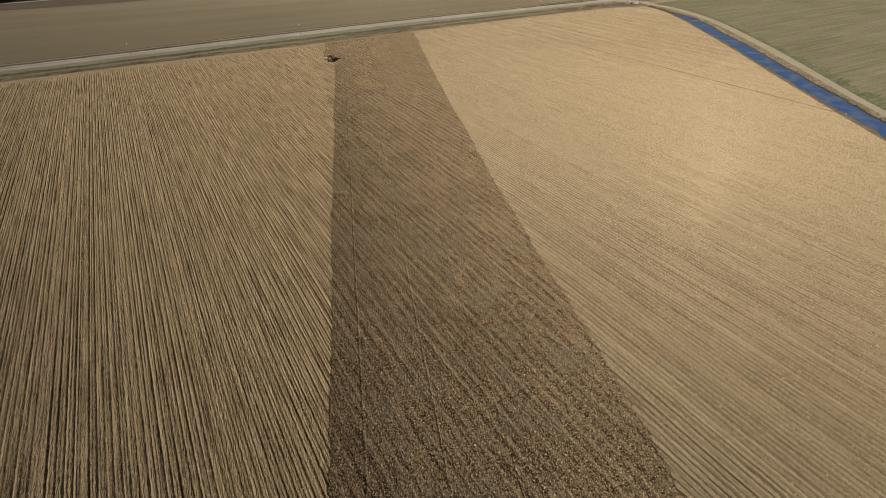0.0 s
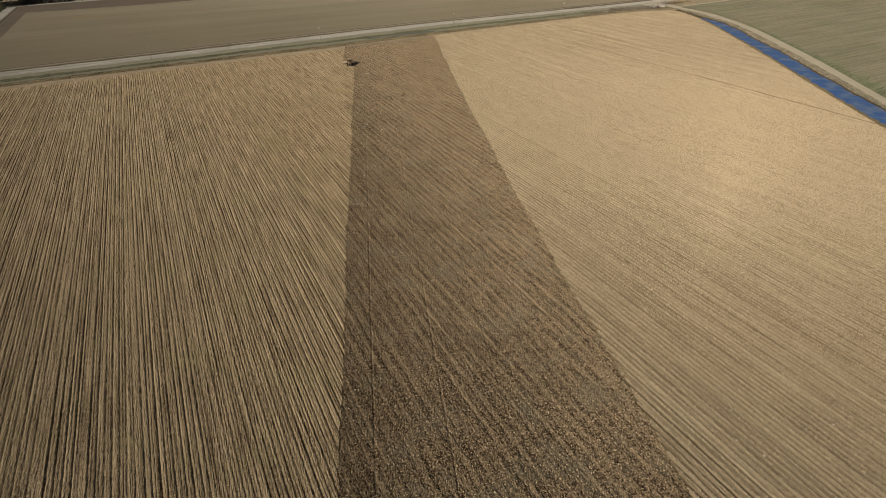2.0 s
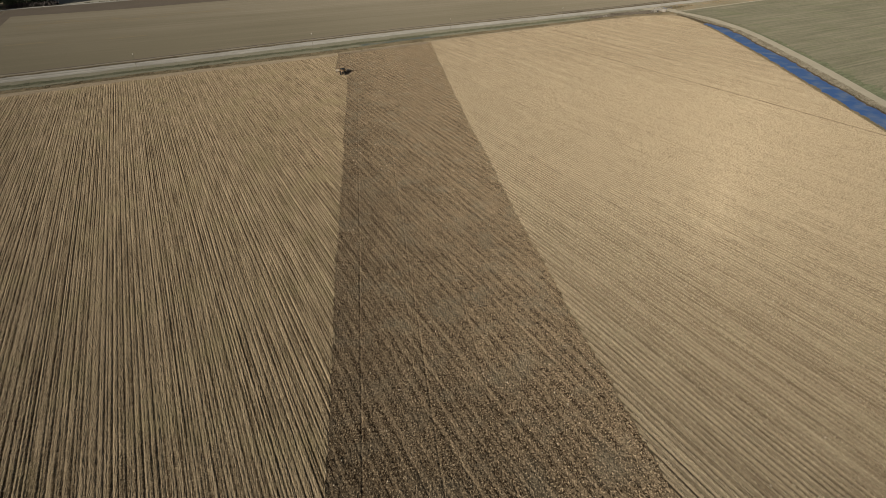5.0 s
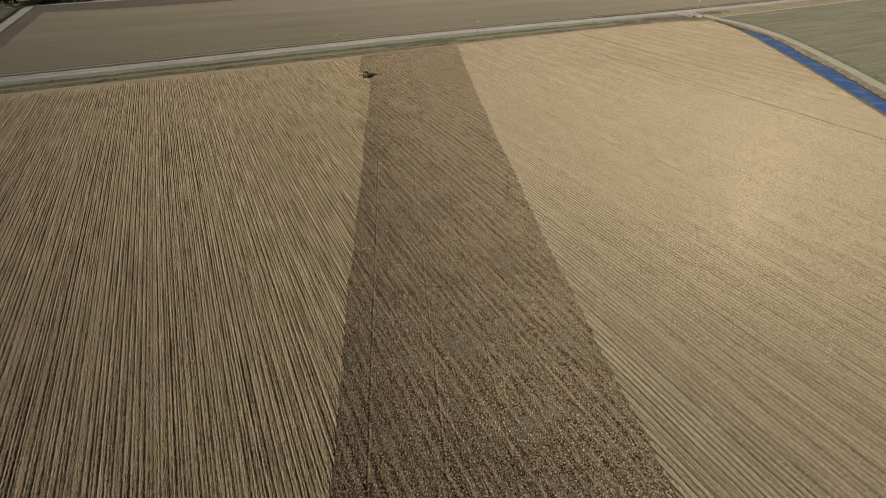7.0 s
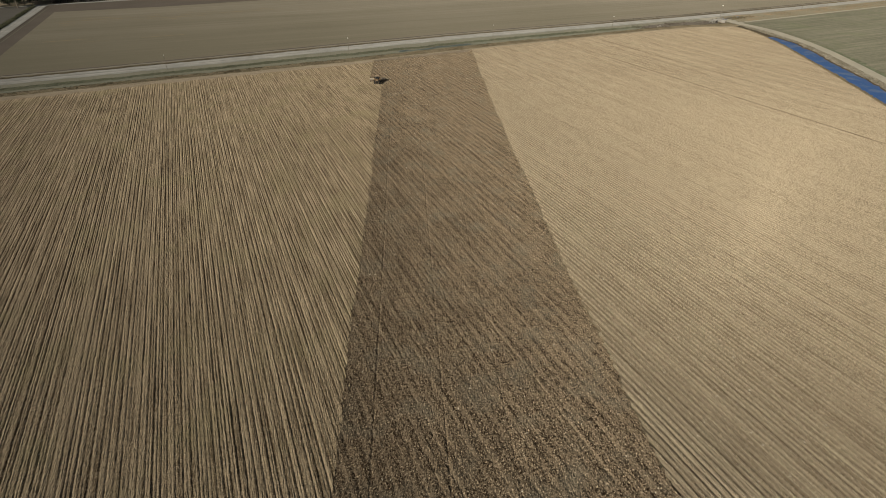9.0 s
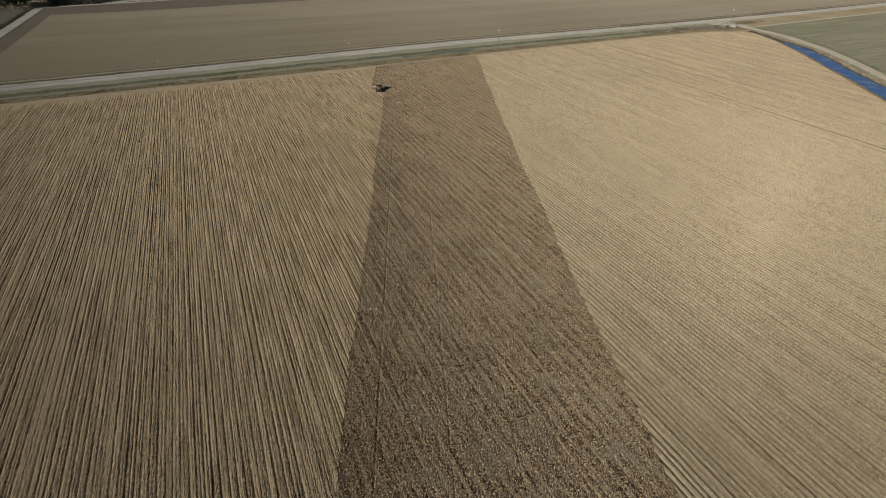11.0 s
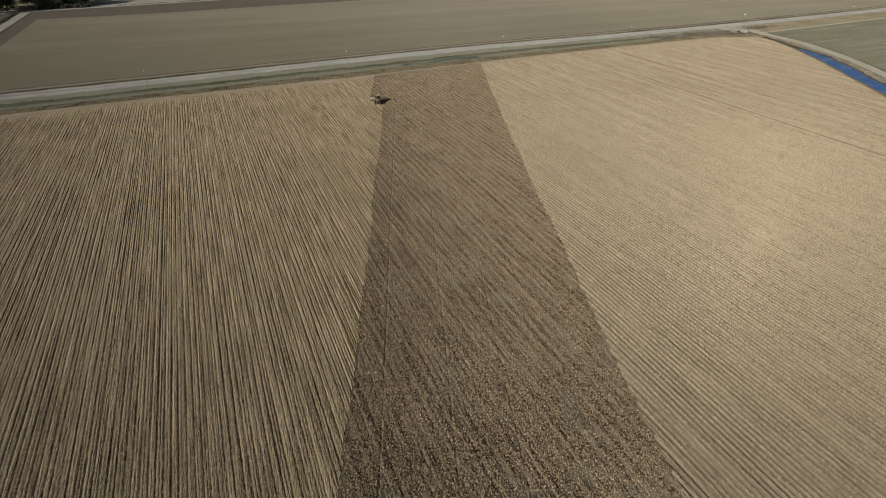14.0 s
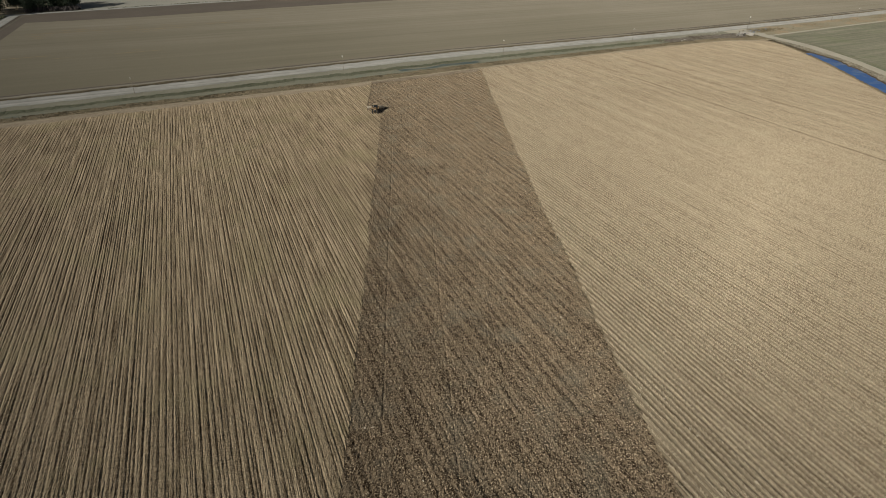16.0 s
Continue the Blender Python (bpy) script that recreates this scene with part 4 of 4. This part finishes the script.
def build_tractor(at, heading):
    """Nose along +y, on its wheels at z = 0."""
    root = new("tractor")
    part("chassis", box(0, 0.2, 0.85, 0.6, 3.6, 0.5, 0.06), M_BLACK, root)
    hood = box(0, 1.25, 1.42, 0.86, 1.9, 0.75, 0.12)
    for v in hood.verts:
        if v.co.y > 1.6 and v.co.z > 1.4:
            v.co.z -= 0.14
    hood = part("hood", hood, M_BODY, root, "dull orange-brown hood")
    part("grille", box(0, 2.215, 1.25, 0.6, 0.04, 0.42, 0.015), M_BLACK, hood)
    for s in (-1, 1):
        part("headlight", box(s * 0.27, 2.225, 1.5, 0.16, 0.05, 0.1, 0.02), M_WHITE, hood, "clear headlight")
    part("cab", box(0, -0.55, 1.25, 1.35, 1.4, 0.5, 0.06), M_BODY, root)
    glass = box(0, -0.55, 2.0, 1.34, 1.38, 1.1, 0.05)
    for v in glass.verts:
        if v.co.z > 2:
            v.co.x *= 0.92
            v.co.y = -0.55 + (v.co.y + 0.55) * 0.9
    part("window", glass, M_GLASS, root, "dark cab glass")
    for sx in (-1, 1):
        for sy in (-1, 1):
            part("pillar", rod((sx * 0.68, -0.55 + sy * 0.69, 1.45), (sx * 0.85, -0.55 + sy * 0.85, 2.58), 0.045), M_BLACK, root)
    part("roof", box(0, -0.55, 2.64, 1.5, 1.55, 0.16, 0.06), M_ROOF, root, "tan cab roof")
    part("exhaust", rod((0.42, 0.85, 1.5), (0.42, 0.85, 2.75), 0.05), M_STEEL, root)
    for s in (-1, 1):
        f = turned([(-0.28, 0.98), (-0.26, 1.02), (0.26, 1.02), (0.28, 0.98)], (s * 0.92, -0.75, 0.86))
        for v in [v for v in f.verts if v.co.z < 1.2]:
            v.co.z = 1.2
        part("fender", f, M_BODY, root)
        wheel(root, s * 0.95, -0.75, 0.86, 0.52)
        wheel(root, s * 0.85, 1.45, 0.6, 0.38)
        part("mirror", box(s * 0.95, 0.1, 2.1, 0.2, 0.05, 0.3, 0.02), M_BLACK, root)
        part("step", box(s * 0.72, 0.3, 0.7, 0.3, 0.35, 0.06, 0.01), M_STEEL, root)
    part("drawbar", box(0, -1.75, 0.6, 0.14, 1.0, 0.12, 0.02), M_STEEL, root)
    root.matrix_world = pose(at[0], at[1], 0.05, 0, 0, heading) @ Matrix.Diagonal((0.9, 0.88, 0.84, 1))
    return tagged(root, "small farm tractor with dull orange-brown paint and dark glass", "tractor")


def build_cultivator(at, heading):
    """A wide tined frame drawn behind the tractor, in the tractor's own axes."""
    root = new("cultivator")
    for y in (-2.5, -3.2, -3.9):
        part("beam", box(0, y, 0.82, 5.6, 0.14, 0.14, 0.02), M_FRAME, root, "pale worn steel beam")
    for x in (-2.6, -0.9, 0.9, 2.6):
        part("rail", box(x, -3.2, 0.95, 0.12, 1.6, 0.12, 0.02), M_FRAME, root)
    part("hitch", rod((-0.6, -2.5, 0.85), (0, -2.0, 1.3), 0.05), M_STEEL, root)
    part("hitch", rod((0.6, -2.5, 0.85), (0, -2.0, 1.3), 0.05), M_STEEL, root)
    for row, y in enumerate((-2.5, -3.2, -3.9)):
        for k in range(5):
            x = -2.55 + k * 1.2 + row * 0.15
            bm = rod((x, y, 0.76), (x, y - 0.25, 0.42), 0.035, sides=6)
            rod((x, y - 0.25, 0.42), (x, y + 0.02, -0.05), 0.035, 0.02, 6, bm)
            part("tine", bm, M_STEEL, root, "curved steel tine")
    for s in (-1, 1):
        wheel(root, s * 2.45, -4.4, 0.38, 0.22)
        part("wheel_arm", box(s * 2.27, -4.15, 0.6, 0.08, 0.7, 0.1, 0.01), M_FRAME, root)
    part("roller", rod((-2.7, -4.75, 0.24), (2.7, -4.75, 0.24), 0.22, sides=16), M_STEEL, root, "ribbed steel roller")
    for s in (-1, 1):
        part("roller_arm", box(s * 2.62, -4.4, 0.55, 0.07, 0.9, 0.09, 0.01), M_FRAME, root)
    root.matrix_world = pose(at[0], at[1], 0.05, 0, 0, heading) @ Matrix.Diagonal((0.9, 0.88, 0.84, 1))
    return tagged(root, "wide tined cultivator hitched behind the tractor", "cultivator")


HEADING = 180 - math.degrees(math.atan2(0.3697, 1))
build_tractor(TRACTOR, HEADING)
build_cultivator(TRACTOR, HEADING)


# ---- poles along the road ----
def build_pole(tall):
    root = new("utility_pole")
    part("pole", rod((0, 0, -0.3), (0, 0, tall), 0.075, 0.05, 10), M_POLE, root)
    part("crossarm", box(0, 0, tall - 0.35, 0.9, 0.1, 0.1, 0.015), M_WOOD, root)
    for x in (-0.38, 0, 0.38):
        bm = rod((x, 0, tall - 0.3 if x else tall), (x, 0, tall - 0.08 if x else tall + 0.2), 0.055, 0.045, 8)
        rod((x, 0, tall - 0.16 if x else tall + 0.1), (x, 0, tall - 0.04 if x else tall + 0.26), 0.07, 0.04, 10, bm)
        part("insulator", bm, M_WHITE, root, "white glazed insulator")
    return tagged(root, "thin weathered wooden pole with white insulators", "utility pole", "poles along the road")


POLES = [(-70.0, 0), (-1.2, 0), (66.8, 0), (136.0, 0), (205.0, 0), (378.0, 0)]
first = build_pole(5.0)
for k, (x, turn) in enumerate(POLES):
    y = float(road_y(np.array([x]))[0]) - 5.0
    if k:
        copy_thing(first, pose(x, y, 0, 0, 0, turn + 90))
    else:
        first.matrix_world = pose(x, y, 0, 0, 0, 90)


def build_lamp_post(x, y):
    root = new("lamp_post")
    part("post", rod((0, 0, -0.2), (0, 0, 6.2), 0.11, 0.07, 12), M_STEEL, root)
    part("base", box(0, 0, 0.15, 0.4, 0.4, 0.3, 0.03), M_CONCRETE, root)
    bm = bmesh.new()
    bmesh.ops.create_uvsphere(bm, u_segments=16, v_segments=10, radius=0.36)
    bm.transform(Matrix.Translation((0, 0, 6.4)) @ Matrix.Diagonal((1, 1, 0.8, 1)))
    part("lamp_head", bm, M_WHITE, root, "white rounded lamp head")
    root.matrix_world = pose(x, y, 0.1)
    return tagged(root, "steel post with white rounded head beside the culvert", "lamp post")


build_lamp_post(277.5, 242.5)


def build_short_post(x, y):
    root = new("marker_post")
    part("post", rod((0, 0, -0.2), (0, 0, 2.3), 0.1, 0.08, 10), M_WOOD, root)
    part("cap", rod((0, 0, 2.3), (0, 0, 2.42), 0.12, 0.08, 10), M_STEEL, root)
    root.matrix_world = pose(x, y, 0)
    return tagged(root, "short weathered wooden post in dry weeds", "post")


build_short_post(352.5, 247.5)


# ---- culvert with its rubble ----
def build_culvert():
    root = new("culvert")
    part("headwall", box(0, 0, 0.0, 4.6, 0.5, 2.2, 0.04), M_CONCRETE, root, "pale concrete headwall")
    for s in (-1, 1):
        wing = box(s * 2.9, -1.0, -0.1, 0.4, 2.6, 1.7, 0.04, rot=Matrix.Rotation(s * 0.5, 4, "Z"))
        part("wingwall", wing, M_CONCRETE, root)
    bm = bmesh.new()
    n = 20
    rings = [[bm.verts.new((r * math.cos(2 * math.pi * k / n), yy, -0.35 + r * math.sin(2 * math.pi * k / n))) for k in range(n)]
             for r, yy in ((0.85, -0.28), (0.98, -0.5), (0.98, -0.28))]
    inner = [bm.verts.new((0.85 * math.cos(2 * math.pi * k / n), -0.5, -0.35 + 0.85 * math.sin(2 * math.pi * k / n))) for k in range(n)]
    for k in range(n):
        j = (k + 1) % n
        bm.faces.new((rings[0][k], rings[0][j], inner[j], inner[k]))
        bm.faces.new((inner[k], inner[j], rings[1][j], rings[1][k]))
        bm.faces.new((rings[1][k], rings[1][j], rings[2][j], rings[2][k]))
    part("pipe", bm, M_CONCRETE, root, "round concrete pipe end")
    # a flat dark disc paints the shade inside the pipe; no hollow is built
    part("shade_disc", rod((0, -0.275, -0.35), (0, -0.255, -0.35), 0.86, sides=20), M_PIPE_SHADE, root, "dark disc for the shade inside the pipe")
    root.matrix_world = pose(268.5, 236.5, 0, 0, 0, -18)
    return tagged(root, "pale concrete culvert headwall at the canal head", "culvert")


build_culvert()


def stone_mesh(seed, size):
    bm = bmesh.new()
    bmesh.ops.create_icosphere(bm, subdivisions=2, radius=1)
    for v in bm.verts:
        k = 0.75 + 0.5 * noise.noise(v.co * 1.1 + Vector((seed * 7.1, 0, 0)))
        v.co = Vector((v.co.x * k * size, v.co.y * k * size * 0.8, v.co.z * k * size * 0.6))
    me = bpy.data.meshes.new("stone")
    bm.to_mesh(me)
    bm.free()
    me.materials.append(M_RUBBLE)
    return me


STONES = [stone_mesh(k, 0.5) for k in range(5)]
rr = random.Random(4)
for cx, cy, count, spread in ((257.5, 244.0, 10, 1.8), (264.5, 235.8, 10, 1.6), (272.5, 236.5, 12, 2.2), (281, 241, 12, 3.0), (228, 236, 4, 1.2), (270.5, 239.0, 18, 2.8)):
    for k in range(count):
        o = new("rubble_stone", rr.choice(STONES))
        x, y, s = rr.gauss(cx, spread), rr.gauss(cy, spread * 0.5), rr.uniform(0.4, 1.15)
        if float(road_y(np.array([x]))[0]) - y < 4.4:
            y = float(road_y(np.array([x]))[0]) - 4.5 - rr.random()
        o.matrix_world = pose(x, y, 0.1 + 0.12 * s, rr.uniform(-20, 20), rr.uniform(-20, 20), rr.uniform(0, 360)) @ Matrix.Diagonal((s, s, s, 1))
        tagged(o, "pale broken stone lying by the culvert", "stone", "rubble by the culvert")
DEBRIS = [stone_mesh(k + 9, 0.6) for k in range(3)]
for me in DEBRIS:
    me.materials[0] = M_SLATE
for k in range(12):
    o = new("debris_block", DEBRIS[k % 3])
    s = rr.uniform(0.6, 1.4)
    o.matrix_world = pose(rr.gauss(280, 4), rr.gauss(239.5, 1.2), 0.1 + 0.12 * s, rr.uniform(-20, 20), rr.uniform(-20, 20), rr.uniform(0, 360)) @ Matrix.Diagonal((s, s, s, 1))
    tagged(o, "dark blue-grey broken slab dumped by the culvert", "debris", "debris by the culvert")
o = new("white_stone", STONES[2])
o.matrix_world = pose(159.0, 61.5, 0.15) @ Matrix.Diagonal((0.9, 0.9, 0.9, 1))
tagged(o, "pale stone lying on the edge of the stubble", "stone")
tufts("culvert_brush", [(rr.gauss(286, 6), rr.gauss(240, 1.8), 0.05) for _ in range(160)], 0.3, 0.8, M_DRY, "dark low brush beside the culvert", "brush", 6, 14)


# ---- trees ----
def build_tree(tall, wide, seed):
    """Tapered trunk, forking limbs and a loose crown of many leaf clumps."""
    r = random.Random(seed)
    root = new("tree")
    trunk = bmesh.new()
    at, d, rad = Vector((0, 0, -0.3)), Vector((0, 0, 1)), tall * 0.022
    ends = []
    for k in range(7):
        nxt = at + Vector((d.x + r.uniform(-0.09, 0.09), d.y + r.uniform(-0.09, 0.09), 1)) * tall * 0.11
        rod(at, nxt, rad, rad * 0.86, 9, trunk)
        at, rad = nxt, rad * 0.86
        if k > 0:
            for _ in range(3):
                a, up = r.uniform(0, 6.283), r.uniform(0.3, 1.0)
                reach = wide * r.uniform(0.55, 1.0) * (1.1 - 0.09 * k)
                mid = at + Vector((math.cos(a) * reach * 0.5, math.sin(a) * reach * 0.5, reach * up * 0.35))
                end = at + Vector((math.cos(a) * reach, math.sin(a) * reach, reach * up * 0.8))
                rod(at, mid, rad * 0.5, rad * 0.3, 6, trunk)
                rod(mid, end, rad * 0.3, rad * 0.1, 6, trunk)
                ends += [mid, (mid + end) / 2, end]
    ends.append(at + Vector((0, 0, tall * 0.08)))
    part("trunk", trunk, M_BARK, root)
    v, f = [], []
    for e in ends:
        puff = wide * r.uniform(0.3, 0.5)
        for _ in range(60):
            c = e + Vector((r.gauss(0, puff * 0.6), r.gauss(0, puff * 0.6), r.gauss(0, puff * 0.5)))
            q = Euler((r.uniform(0, 6.28), r.uniform(0, 6.28), r.uniform(0, 6.28))).to_matrix()
            s = r.uniform(0.25, 0.5)
            i = len(v)
            v += [c + q @ Vector(p) for p in ((-s, 0, 0), (0, -s * 0.55, s * 0.1), (s, 0, 0), (0, s * 0.55, s * 0.1))]
            f.append((i, i + 1, i + 2, i + 3))
    me = mesh_of("crown", np.array([tuple(p) for p in v]), np.array(f), M_LEAF, False)
    crown = new("crown", me)
    crown.parent = root
    return tagged(root, "tall dark-leaved tree beside the farm road", "tree", "trees by the farm road")


KINDS = [build_tree(13.5, 3.6, 1), build_tree(11.0, 4.2, 2), build_tree(15.0, 3.2, 3)]
SPOTS = [(-66, 454), (-61, 458), (-57, 455), (-52, 459), (-47, 457.5), (-63, 466), (-55, 466), (-70, 460), (-84, 438), (-89, 445), (-49, 466),
         (-95, 439), (-101, 449), (-83, 452), (-92, 456), (-108, 441), (-76, 470), (-44, 463), (-68, 470), (-60, 474), (-82, 461), (-87, 470), (-99, 462)]
for k, (x, y) in enumerate(SPOTS):
    m = pose(x, y, 0, 0, 0, 67 * k) @ Matrix.Diagonal((*[0.85 + 0.07 * (k * 5 % 6)] * 3, 1))
    if k < 3:
        KINDS[k].matrix_world = m
    else:
        o = copy_thing(KINDS[k % 3], m)
tufts("hedge", [(-76.2 + rr.gauss(0, 0.5), rr.uniform(300, 440), 0.0) for _ in range(700)], 0.5, 1.3, M_SEDGE, "dark low scrub along the farm road", "scrub", 6, 15)
M_BRUSH = leafy("bare_brush", (0.055, 0.05, 0.048), (0.13, 0.115, 0.11))
tufts("orchard_brush", [(rr.uniform(-68, -42), rr.uniform(452, 458), 0.0) for _ in range(420)], 1.0, 3.0, M_BRUSH, "grey leafless brush under the trees", "brush", 7, 17)
